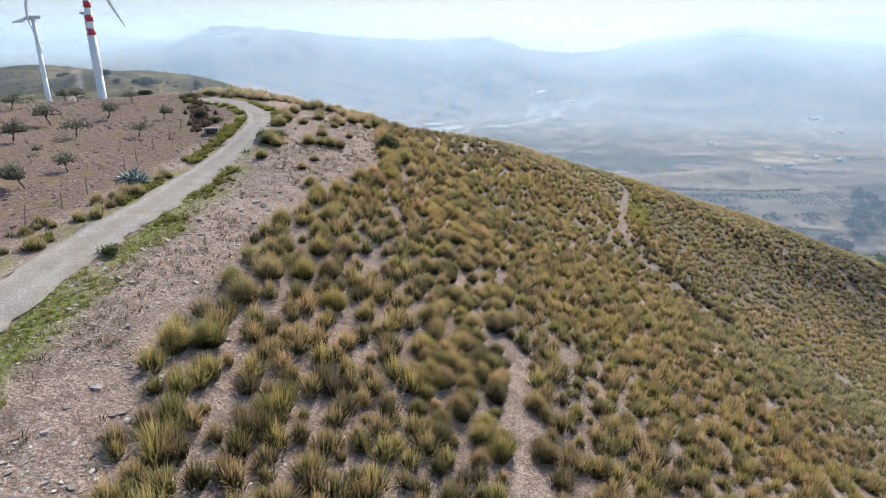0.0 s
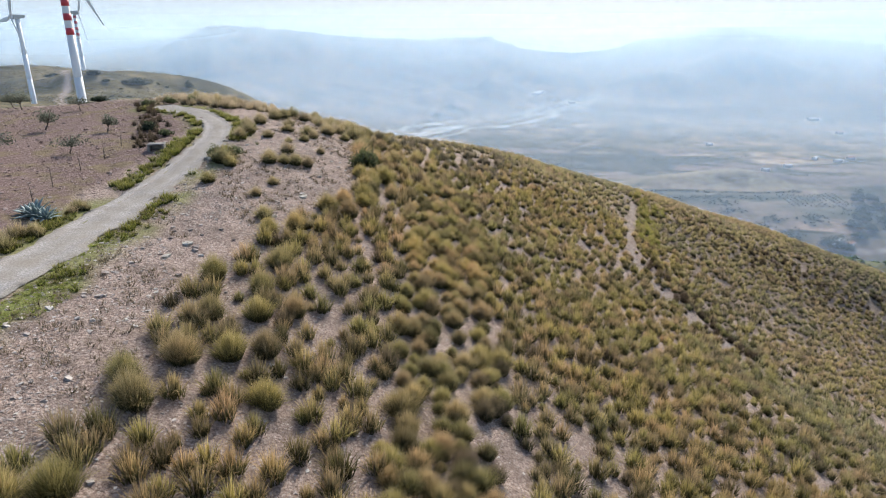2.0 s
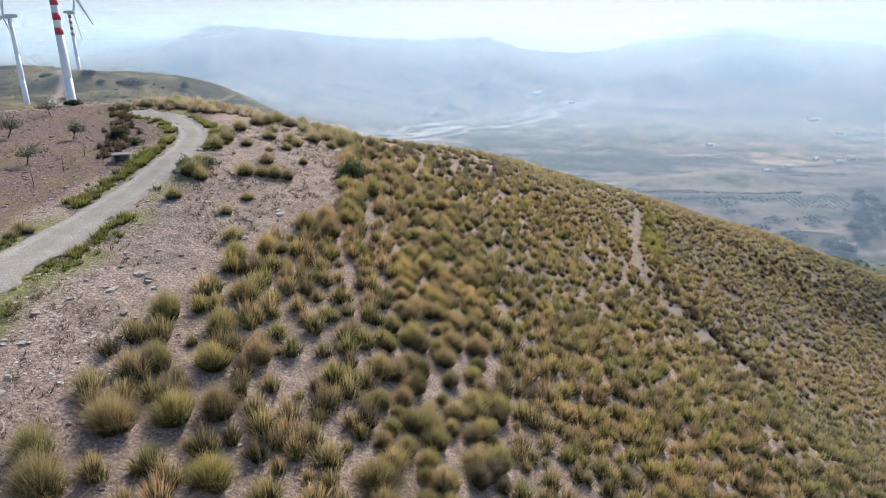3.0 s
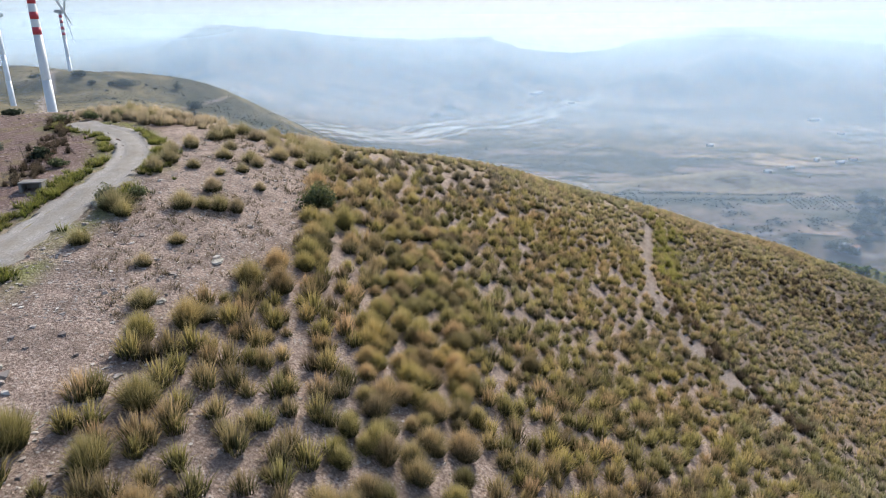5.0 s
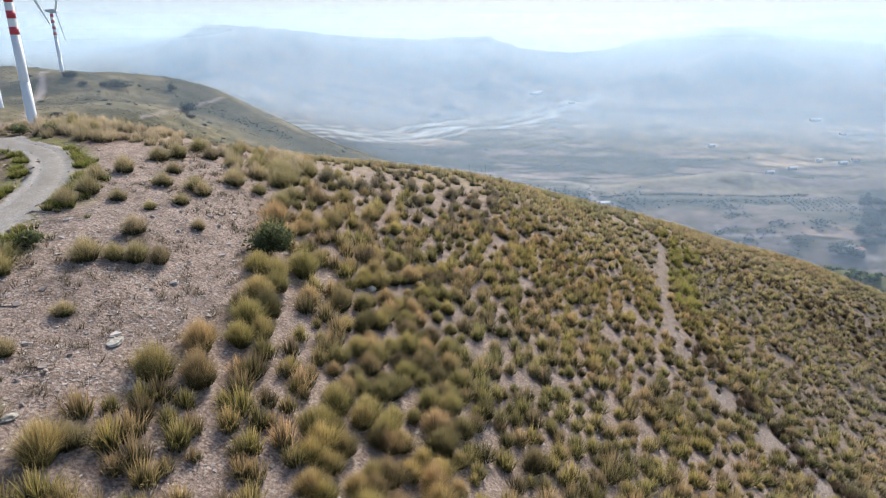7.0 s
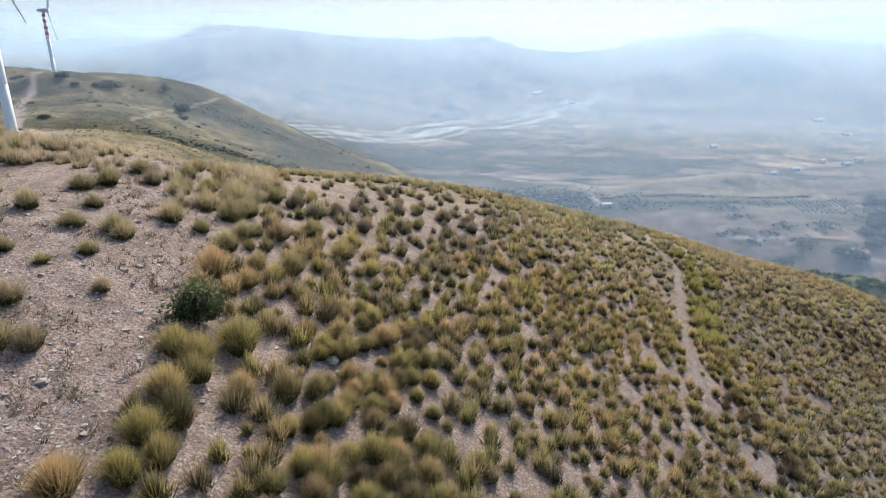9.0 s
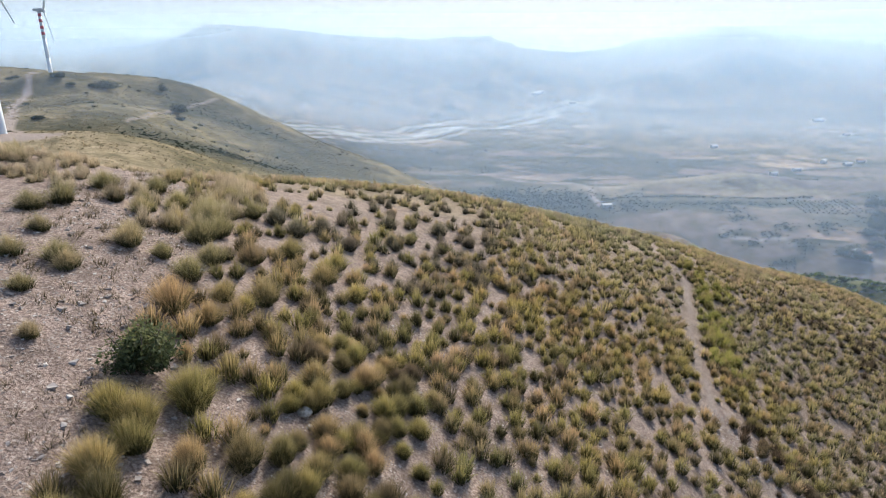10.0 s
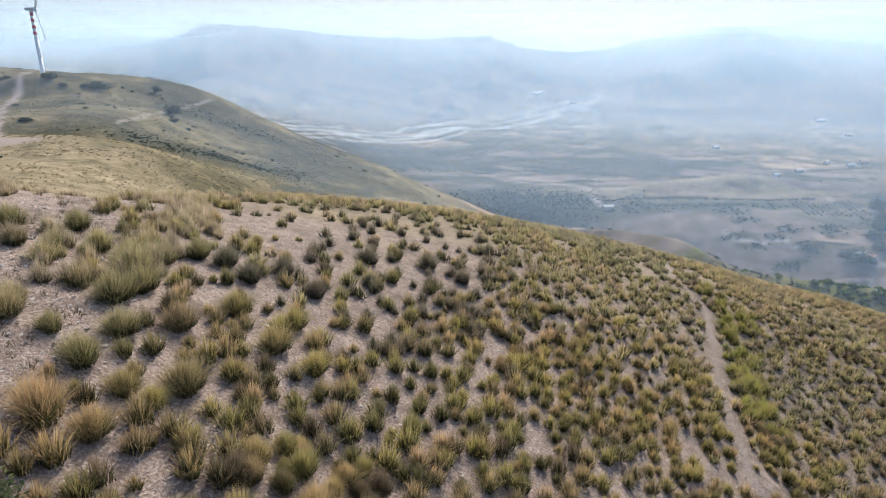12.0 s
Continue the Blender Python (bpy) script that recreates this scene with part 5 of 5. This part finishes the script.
def build_growth():
    rng = np.random.default_rng(17)
    # green weeds on both verges of the road
    herb = [tuft_arrays(rng, 30, 0.45, 0.5, 0.022, 0.4, 0.3, 2) for k in range(4)]
    s = np.append(rng.uniform(0.12, 0.80, 1700), rng.uniform(0.74, 0.99, 700))
    p = ROAD_LINE[(s * (len(ROAD_LINE) - 1)).astype(int)]
    side = np.where(rng.uniform(0, 1, len(s)) < 0.55, -1, 1)
    off = side * (1.35 + np.abs(rng.normal(0, 0.6, len(s))))
    x, y = p[:, 0] + off, p[:, 1] + rng.uniform(-0.6, 0.6, len(s))
    ok = (fbm(x, y, 2.6, 2, 31) > np.where(side < 0, 0.49, 0.50) - 0.05 * (y > 55)) & (away(x, y, ROAD_LINE) > 1.25) & ((side < 0) | (y > 33))
    x, y = x[ok], y[ok]
    lay("verge_weeds", herb, x, y, rng.uniform(0.25, 0.95, len(x)) * np.where(y > 44, 1.15, 1.0), rng.uniform(0, 0.9, len(x)), M_HERB, "green and yellow weeds along the road verges", rng)
    # low green turf by the near bend
    x, y = rng.uniform(-17, -9, 7600), rng.uniform(8, 40, 7600)
    edge = away(x, y, ROAD_LINE)
    ok = (edge > 1.3) & (road_side(x, y) > 0) & (edge < 1.9 + 2.4 * fbm(x, y, 4, 2, 61) - 1.4 * sstep(30, 38, y)) & (fbm(x, y, 1.6, 2, 62) > 0.36)
    x, y = x[ok], y[ok]
    lay("green_turf", herb, x, y, rng.uniform(0.14, 0.42, len(x)), rng.uniform(0, 0.6, len(x)), M_TURF, "low bright green turf beside the dirt road", rng)
    # taller straw and green clumps on the field side of the road
    clumps = [mound_arrays(rng, 260, 0.5, 0.62, 0.011, 2, 0.3) for k in range(4)]
    cx, cy = np.repeat([-18.6, -19.7, -18.4, -19.0, -18.6, -19.4, -18.3, -18.9], 5), np.repeat([28.1, 30.3, 31.9, 33.6, 35.6, 37.2, 38.3, 43.0], 5)
    x, y = cx + rng.normal(0, 0.45, len(cx)), cy + rng.normal(0, 0.8, len(cx))
    ok = away(x, y, ROAD_LINE) > 1.4
    x, y = x[ok], y[ok]
    lay("verge_clumps", clumps, x, y, rng.uniform(0.6, 1.5, len(x)), rng.uniform(0.1, 0.95, len(x)), M_TUFT, "straw and green grass clumps between road and field", rng)
    # thin dry weeds on the gravel
    weed = [tuft_arrays(rng, 14, 0.4, 0.32, 0.014, 0.3, 0.2, 2) for k in range(4)]
    x, y = rng.uniform(-16, 2, 6800), rng.uniform(8, 100, 6800)
    ok = (x < tussock_edge(y) + 1.5) & (away(x, y, ROAD_LINE) > 1.6) & (fbm(x, y, 5, 3, 33) > 0.40)
    x, y = x[ok], y[ok]
    lay("dry_weeds", weed, x, y, rng.uniform(0.4, 1.1, len(x)), rng.uniform(0.3, 0.95, len(x)), M_DRYTUFT, "thin dry weeds on the gravel slope", rng)
    # single dry bushes on the gravel and on the crown of the hill
    dry = [mound_arrays(rng, 1000, 0.72, 0.78, 0.0052, 3, 0.24) for k in range(5)]
    meshes = [from_arrays("dry_tuft", v, [q, t], M_TUFT, dict(along=a, hue=np.zeros(len(v)))) for v, q, t, a in dry]
    spots = [(-10.6, 47.9, 0.75), (-9.3, 44.7, 1.0), (-10.2, 50.7, 0.7), (-11.4, 54.8, 1.2), (-10.5, 55.3, 0.9), (-9.7, 55.6, 1.1), (-8.9, 56.0, 1.0), (-10.8, 58.0, 1.1), (-8.7, 60.2, 0.7), (-10.5, 62.9, 0.8),
             (-8.0, 68.9, 0.9), (-9.5, 69.0, 1.2), (-15.1, 66.7, 1.2), (-12.4, 65.4, 1.0), (-10.2, 65.4, 1.0), (-10.8, 65.8, 1.1), (-14.9, 71.0, 1.2), (-13.2, 61.7, 0.8), (-14.4, 72.8, 1.3), (-13.1, 75.4, 1.2),
             (-10.4, 77.1, 1.3), (-12.6, 79.5, 1.3), (-13.9, 49.1, 0.9), (-13.6, 52.8, 1.0), (-14.2, 53.3, 1.4), (-15.0, 60.2, 1.1), (-14.8, 62.0, 1.2), (-15.6, 64.4, 1.1), (-12.9, 68.3, 0.9), (-11.4, 61.2, 0.6),
             (-11.2, 74.2, 1.1), (-7.0, 44.9, 0.9)]
    for k, (x, y, s) in enumerate(spots):
        ob = new("dry_tuft", meshes[k % 5])
        ob.matrix_basis = pose(x, y, at(x, y) - 0.03, 0, 0, 47 * k) @ Matrix.Scale(1.22 * s, 4)
        tagged(ob, "large green-based grass tuft with pale dry tops on bare gravel" if s > 1.05 else "small half-dry grass tuft on bare gravel", "grass tuft", "dry tufts on the gravel")
    shades = [[from_arrays("crown_tussock", v, [q, t], mat, dict(along=a, hue=np.zeros(len(v)))) for v, q, t, a in dry] for mat in (M_TUFT, M_DARKTUFT, M_TUSSOCK)]
    for k, (x, y, s) in enumerate(CROWN):
        kind = 0 if x < -6 else (1 if y > 77 and k % 3 else 2)
        ob = new("crown_tussock", shades[kind][k % 5])
        ob.matrix_basis = pose(x, y, at(x, y) - 0.03, 0, 0, 71 * k) @ Matrix.Scale(1.3 * s, 4)
        tagged(ob, ("pale straw tussock on the crown of the hill", "dark grey-brown round tussock on bare soil", "olive tussock with straw tips on bare soil")[kind], "grass tussock", "tussocks on the crown")
    # brush on the crown of the hill and along the bare wash
    x, y = rng.uniform(-40, 10, 2300), rng.uniform(72, 114, 2300)
    ok = (away(x, y, ROAD_LINE) > 1.9) & (road_side(x, y) > -0.5 * (y > 74) * 20) & (x < tussock_edge(y) + 9) & (np.hypot(x + 1.5, (y - 98) * 1.6) > 5)
    ok &= fbm(x, y, 6, 3, 35) > 0.42 + 0.22 * (1 - sstep(88, 95, y)) * (x > -20)
    for lx, ly, ls in CROWN:
        ok &= np.hypot(x - lx, y - ly) > 1.1 * ls
    x, y = x[ok], y[ok]
    mid = [mound_arrays(rng, 190, 0.54, 0.84, 0.014, 1, 0.32) for k in range(6)]
    half = (rng.uniform(0, 1, len(x)) < 0.4) | (x > -9)
    thin = (x < -9) | (rng.uniform(0, 1, len(x)) < 0.55)
    x, y, half = x[thin], y[thin], half[thin]
    lay("crest_tussocks", mid, x[half], y[half], rng.uniform(0.75, 1.5, half.sum()), rng.uniform(0.0, 0.95, half.sum()), M_TUFT, "tall straw and green tussocks on the crown of the hill", rng)
    x, y = x[~half], y[~half]
    lay("crest_grass", mid, x, y, rng.uniform(0.7, 1.4, len(x)), rng.uniform(0.2, 0.95, len(x)), M_STRAW, "pale dry grass tufts on the crown of the hill", rng)
    x, y = rng.uniform(-29, -15, 420), rng.uniform(75, 94, 420)
    ok = (x < -15.5 - 0.35 * (y - 76)) & (fbm(x, y, 4, 3, 73) > 0.44) & (away(x, y, ROAD_LINE) > 1.7)
    x, y = x[ok], y[ok]
    lay("crown_meadow", mid, x, y, rng.uniform(0.5, 1.15, len(x)), rng.uniform(0.1, 0.95, len(x)), M_STRAW, "loose pale straw grass where the road bends", rng)
    y = rng.uniform(74, 94, 60)
    x = np.interp(y, [74, 80, 86, 94], [-8.0, -9.2, -10.0, -11.5]) + rng.normal(0, 0.9, 60)
    lay("crown_straw", mid, x, y, rng.uniform(0.8, 1.45, 60), rng.uniform(0.1, 0.95, 60), M_STRAW, "pale straw grass in a band over the crown of the hill", rng)
    x, y = rng.uniform(-3, 20, 300), rng.uniform(76, 101, 300)
    ok = (x - 0.12 * (y - 60) < 5 + 4 * fbm(x, y, 5, 2, 71)) & (x > tussock_edge(y) - 1) & (rng.uniform(0, 1, len(x)) < 0.55)
    x, y = x[ok], y[ok]
    lay("dark_tussocks", mid, x, y, rng.uniform(0.8, 1.45, len(x)), rng.uniform(0, 0.95, len(x)), M_DARKTUFT, "dark round grey-brown tussocks on the crown of the hill", rng)
    p = WASH_LINE[rng.integers(0, len(WASH_LINE), 60)]
    off = rng.normal(2.9, 0.8, 60)
    x, y = np.append(p[:, 0] + off, rng.uniform(24, 28, 9)), np.append(p[:, 1] + 0.5 * off, rng.uniform(70, 79, 9))
    more = rng.uniform(62.5, 73, 12)
    x, y = np.append(x, np.interp(more, [62, 66.6, 70, 75], [30.5, 28.6, 27.2, 26.0]) + rng.normal(-0.3, 0.9, 12)), np.append(y, more)
    x, y = np.append(x, rng.normal(55, 9, 120)), np.append(y, rng.normal(104, 3.5, 120))
    lay("wash_brush", mid, x, y, rng.uniform(0.7, 1.4, len(x)), rng.uniform(0.3, 0.99, len(x)), M_BROWN, "dark brown brush beside the bare wash", rng)
    bank = spline_line([(-29.5, 76), (-27.0, 71.5), (-24.9, 67), (-23.2, 62.5), (-21.4, 57.2)], 20)
    p = bank[rng.integers(0, len(bank), 110)]
    lay("bank_brush", mid, p[:, 0] + rng.normal(0, 0.45, 110), p[:, 1] + rng.normal(0, 0.5, 110), rng.uniform(0.35, 0.85, 110), rng.uniform(0.2, 0.99, 110), M_BROWN, "brown dead brush on the bank of the field", rng)
    y = rng.uniform(86, 111, 130)
    x = np.interp(y, [p[1] for p in TRAIL[::-1]], [p[0] for p in TRAIL[::-1]]) + rng.normal(2.2, 1.1, 130)
    ok = away(x, y, TRAIL_LINE) > 0.9
    x, y = x[ok], y[ok]
    lay("trail_grass", mid, x, y, rng.uniform(0.9, 1.6, len(x)), rng.uniform(0, 0.6, len(x)), M_TRAILGRASS, "fresh yellow-green grass beside the trodden trail", rng)
    x, y = rng.uniform(-110, -4, 6500), rng.uniform(84, 205, 6500)
    ok = (x > spine(y) - 45) & (x < spine(y) + 60) & (fbm(x, y, 9, 3, 51) > 0.4) & (away(x, y, ROAD_LINE) > 3) & (np.hypot(x + 97, y - 197) > 8) & (np.hypot(x, y) < 215)
    ok &= (x < -14) | (y > 104)
    x, y = x[ok], y[ok]
    lay("saddle_grass", [mound_arrays(rng, 40, 0.72, 0.7, 0.03, 1, 0.42, 0.85) for k in range(4)], x, y, rng.uniform(0.35, 0.95, len(x)), rng.uniform(0.1, 0.95, len(x)), M_STRAW, "pale dry grass on the saddle behind the crown", rng)
    # brush of the saddle, the second hill and the slopes below
    clump = [tuft_arrays(rng, 9, 0.9, 0.5, 0.15, 0.4, 0.3, 1) for k in range(5)]
    x, y = rng.uniform(-330, 60, 34000), rng.uniform(96, 560, 34000)
    u = x - spine(y)
    ok = (u > -110) & (u < 190) & (fbm(x, y, 22, 4, 37) > 0.36) & (np.hypot(x, y) > 195) & (np.hypot(x + 97, y - 197) > 9)
    x, y = x[ok], y[ok]
    size = rng.uniform(0.35, 0.85, len(x)) * (0.8 + y / 700)
    lay("hill_brush", clump, x, y, size, rng.uniform(0, 0.95, len(x)), M_HILLGRASS, "dry grass and low brush over the further hills", rng)
    x, y = rng.uniform(-330, 60, 300), rng.uniform(150, 560, 300)
    u = x - spine(y)
    ok = (u > -60) & (u < 230) & (fbm(x, y, 40, 3, 39) > 0.5)
    x, y = x[ok], y[ok]
    shrub = [leaf_cloud(rng, 60, 1, 1, 0.8, 0.35, 6, -0.2) for k in range(4)]
    lay("hill_scrub", shrub, x, y, rng.uniform(0.6, 1.8, len(x)), rng.uniform(0, 0.6, len(x)), M_SCRUB, "dark scrub dotted over the second hill", rng, "scrub", 0.1)
    line = np.vstack([spline_line([(-118, 308), (-109, 304), (-96, 316), (-87, 324), (-80, 339), (-70, 367)], 30), spline_line([(-150, 452), (-137, 442), (-119, 446), (-99, 445)], 20)])
    p = line[rng.integers(0, len(line), 520)]
    x, y = p[:, 0] + rng.normal(0, 6, 520), p[:, 1] + rng.normal(0, 7, 520)
    lay("hollow_scrub", shrub, x, y, rng.uniform(0.3, 0.9, 520), rng.uniform(0, 0.6, 520), M_SCRUB, "band of dark scrub in the hollow of the hill", rng, "scrub", 0.1)
    # woods, hedges and orchards of the valley
    tree = [leaf_cloud(rng, 14, 1, 1, 0.9, 0.55, 5, -0.2) for k in range(5)]
    r = 280 + 1300 * rng.uniform(0, 1, 30000) ** 0.8
    a = np.radians(rng.uniform(-32, 44, 30000))
    x, y = r * np.sin(a), r * np.cos(a)
    z = ground_z(x, y)
    wood = fbm(0.6 * x, 1.6 * y, 150, 4, 41) + 0.3 * (fbm(x, y, 35, 2, 43) - 0.5)
    ok = (z < -60) & (wood > 0.665) & (r > 930) & (r < 1150)
    x, y, r = x[ok], y[ok], r[ok]
    lay("valley_woods", tree, x, y, rng.uniform(0.5, 1.4, len(x)) * (0.5 + r / 1500), rng.uniform(0, 0.6, len(x)), M_SCRUB, "scattered dark trees and scrub on the valley floor", rng, "trees", 0.6)
    # scrub clumps, terrace hedge and orchard of the valley side
    xs, ys = [], []
    for cx, cy, sx, sy, n in ((322, 728, 12, 8, 60), (329, 701, 10, 7, 50), (304, 669, 10, 6, 40), (339, 660, 9, 7, 45), (318, 650, 7, 5, 30), (362, 673, 8, 7, 40), (360, 635, 9, 7, 45), (399, 667, 10, 10, 60), (336, 616, 12, 5, 40),
                              (110, 770, 62, 32, 1300), (100, 735, 45, 20, 500), (330, 752, 60, 8, 160), (230, 745, 26, 10, 90), (462, 660, 24, 24, 160), (490, 700, 20, 24, 110), (150, 318, 10, 13, 60), (138, 335, 8, 10, 26), (170, 290, 18, 16, 60), (118, 425, 20, 10, 40)):
        xs.append(rng.normal(cx, 0.8 * sx, n)), ys.append(rng.normal(cy, 0.8 * sy, n))
    hedge = spline_line([(200, 770), (251, 781), (317, 779), (382, 775), (445, 784)], 12)
    hp = hedge[rng.integers(0, len(hedge), 200)]
    xs.append(hp[:, 0] + rng.normal(0, 3, 200)), ys.append(hp[:, 1] + rng.normal(0, 2, 200))
    x, y = np.concatenate(xs), np.concatenate(ys)
    lay("slope_scrub", tree, x, y, rng.uniform(0.4, 1.5, len(x)) * (0.6 + np.hypot(x, y) / 900), rng.uniform(0, 0.6, len(x)), M_SCRUB, "dark scrub in clumps on the pale valley side", rng, "scrub", 0.4)
    gx, gy = np.meshgrid(np.arange(405, 476, 6.5), np.arange(712, 766, 6.5))
    gx, gy = gx.ravel() + rng.normal(0, 0.6, gx.size) + 0.15 * (gy.ravel() - 738), gy.ravel() + rng.normal(0, 0.6, gx.size)
    lay("orchard", tree, gx, gy, rng.uniform(1.4, 2.1, len(gx)), rng.uniform(0, 0.6, len(gx)), M_OLIVE, "rows of small round orchard trees", rng, "trees", 0.8)
    x, y = rng.normal(180, 26, 480), rng.normal(276, 17, 480)
    ok = ground_z(x, y) < -40
    x, y = x[ok], y[ok]
    lush = [leaf_cloud(rng, 40, 1, 1, 0.8, 0.4, 6, -0.2) for k in range(4)]
    lay("green_thicket", lush, x, y, rng.uniform(0.8, 2.6, len(x)), rng.uniform(0, 0.5, len(x)), M_LUSH, "fresh green thicket in the gully", rng, "thicket", 0.3)


build_growth()

# ---- stones ----


def stone_arrays(rng):
    """An angular broken stone about 1 across, flat-lying."""
    v = np.array([(1, 1, 1), (1, 1, -1), (1, -1, 1), (1, -1, -1), (-1, 1, 1), (-1, 1, -1), (-1, -1, 1), (-1, -1, -1)], float) * 0.5
    v = v * rng.uniform(0.3, 1.15, (8, 3)) + rng.uniform(-0.2, 0.2, (8, 3))
    v[:, 2] *= 0.5
    f = np.array([(0, 2, 3, 1), (4, 5, 7, 6), (0, 1, 5, 4), (2, 6, 7, 3), (0, 4, 6, 2), (1, 3, 7, 5)])
    return v, f


def stone_material():
    m = Mat("limestone", 0.9, 0.15)
    info = m.node("ShaderNodeObjectInfo")
    geo = m.node("ShaderNodeNewGeometry")
    pick = m.math("FRACT", m.math("ADD", info.outputs["Random"], geo.outputs["Random Per Island"]))
    c = m.ramp(pick, [(0.0, (0.25, 0.21, 0.19)), (0.4, (0.37, 0.325, 0.295)), (0.75, (0.49, 0.445, 0.41)), (1.0, (0.70, 0.66, 0.61))])
    c = m.mix(m.math("MULTIPLY", m.noise(8, 4), 0.5), c, (0.16, 0.12, 0.10))
    m.bump(m.noise(30, 4), 0.4, 0.02)
    return m.colour(c)


def clod_material():
    m = Mat("clod", 0.95, 0.1)
    geo = m.node("ShaderNodeNewGeometry")
    c = m.ramp(geo.outputs["Random Per Island"], [(0.0, (0.14, 0.098, 0.087)), (0.5, (0.25, 0.186, 0.167)), (1.0, (0.43, 0.35, 0.32))])
    m.bump(m.noise(20, 4), 0.5, 0.03)
    return m.colour(c)


def joined_stones(name, x, y, size, mat, label, rng, sink=0.25):
    kinds = [stone_arrays(rng) for k in range(10)]
    z = ground_z(x, y)
    vs, fs = [], []
    for i in range(len(x)):
        v, f = kinds[i % 10]
        a = rng.uniform(0, 6.28)
        c, s = math.cos(a), math.sin(a)
        w = np.stack([v[:, 0] * c - v[:, 1] * s, v[:, 0] * s + v[:, 1] * c, v[:, 2] + 0.25 - sink], 1) * size[i]
        vs.append(w + (x[i], y[i], z[i]))
        fs.append(f + 8 * i)
    me = from_arrays(name, np.concatenate(vs), np.concatenate(fs), mat)
    return tagged(new(name, me), label, "stones", kind="stuff")


def build_stones():
    rng = np.random.default_rng(23)
    ms, mc = stone_material(), clod_material()
    x, y = rng.uniform(-17, 14, 46000), 8 + 84 * rng.uniform(0, 1, 46000) ** 1.5
    d = away(x, y, ROAD_LINE)
    ok = (d > 1.25) & (road_side(x, y) > 0) & ((x < tussock_edge(y) + 1) | (rng.uniform(0, 1, len(x)) < 0.22)) & (fbm(x, y, 4, 3, 51) > 0.36)
    x, y = x[ok], y[ok]
    joined_stones("gravel", x, y, 0.05 + 0.20 * rng.beta(1.1, 5, len(x)), ms, "loose pale limestone gravel on the slope", rng)
    p = WASH_LINE[rng.integers(0, len(WASH_LINE), 1300)]
    x, y = p[:, 0] + rng.normal(0, 1.2, 1300), p[:, 1] + rng.normal(0, 0.8, 1300)
    joined_stones("wash_rubble", x, y, 0.06 + 0.2 * rng.beta(1.1, 5, len(x)), ms, "loose rubble in the bare wash", rng)
    x, y = rng.uniform(-60, -18.5, 8000), rng.uniform(20, 84, 8000)
    ok = (road_side(x, y) < -2.4) & (fbm(x, y, 5, 3, 53) > 0.35)
    x, y = x[ok], y[ok]
    # clods lie in the plough's rows
    row = np.round((0.8 * x + 0.6 * y) / 0.75) * 0.75 - (0.8 * x + 0.6 * y)
    x, y = x + 0.55 * row * 0.8, y + 0.55 * row * 0.6
    joined_stones("field_clods", x, y, 0.10 + 0.22 * rng.beta(1.2, 4, len(x)), mc, "red-brown clods and stones turned up by the plough", rng)
    ground = bpy.data.objects["ground"]
    meshes = []
    for k in range(8):
        v, f = stone_arrays(rng)
        meshes.append(from_arrays("stone", v, f, ms))
    n = 0
    while n < 260:
        x, y = rng.uniform(-16, 4), rng.uniform(14, 78)
        if away(np.array([x]), np.array([y]), ROAD_LINE)[0] < 1.4 or x > tussock_edge(y) + 2.5:
            continue
        s = 0.18 + 0.30 * rng.beta(1, 5)
        part_mesh("stone", meshes[n % 8], ground, m=pose(x, y, at(x, y, 0.02), rng.uniform(-12, 12), rng.uniform(-12, 12), rng.uniform(0, 360)) @ Matrix.Scale(s, 4))
        n += 1


build_stones()


def build_boulders():
    """Larger pale rocks that lie alone among the tussocks and on the gravel."""
    rng = np.random.default_rng(41)
    m = Mat("pale_rock", 0.9, 0.15)
    c = m.ramp(m.noise(5, 5, 0.65), [(0.34, (0.17, 0.15, 0.125)), (0.5, (0.40, 0.37, 0.32)), (0.68, (0.60, 0.565, 0.50))])
    m.bump(m.noise(14, 5), 0.6, 0.04)
    m.colour(c)
    for x, y, size, flat in ((-0.5, 61.8, 0.24, 1.0), (-0.2, 61.2, 0.12, 0.8), (-0.1, 62.9, 0.15, 0.7), (-6.6, 38.2, 0.24, 0.35), (-7.5, 39.5, 0.27, 0.3), (-8.1, 49.8, 0.33, 0.28), (-15.4, 53.9, 0.40, 0.35),
                             (-8.9, 45.2, 0.22, 0.5), (-11.8, 39.5, 0.25, 0.4), (-12.2, 37.8, 0.22, 0.5)):
        bm = bmesh.new()
        bmesh.ops.create_icosphere(bm, subdivisions=2, radius=1.0)
        a = rng.uniform(0, 6.28, 3)
        for v in bm.verts:
            p = v.co
            k = 1 + 0.22 * math.sin(2.3 * p.x + a[0]) + 0.18 * math.sin(3.1 * p.y + a[1]) + 0.10 * math.sin(5.0 * p.z + a[2]) + rng.uniform(-0.14, 0.14)
            v.co = (p.x * k * size * 1.15, p.y * k * size * 0.85, p.z * k * size * flat)
        ob = part("boulder", bm, m.m, None)
        ob.matrix_basis = pose(x, y, at(x, y) + 0.25 * size * flat, 0, 0, math.degrees(a[0]))
        tagged(ob, "pale weathered limestone boulder among dry tussocks" if x > -3 else "flat pale limestone slab lying on the gravel", "rock", "loose pale rocks")


build_boulders()
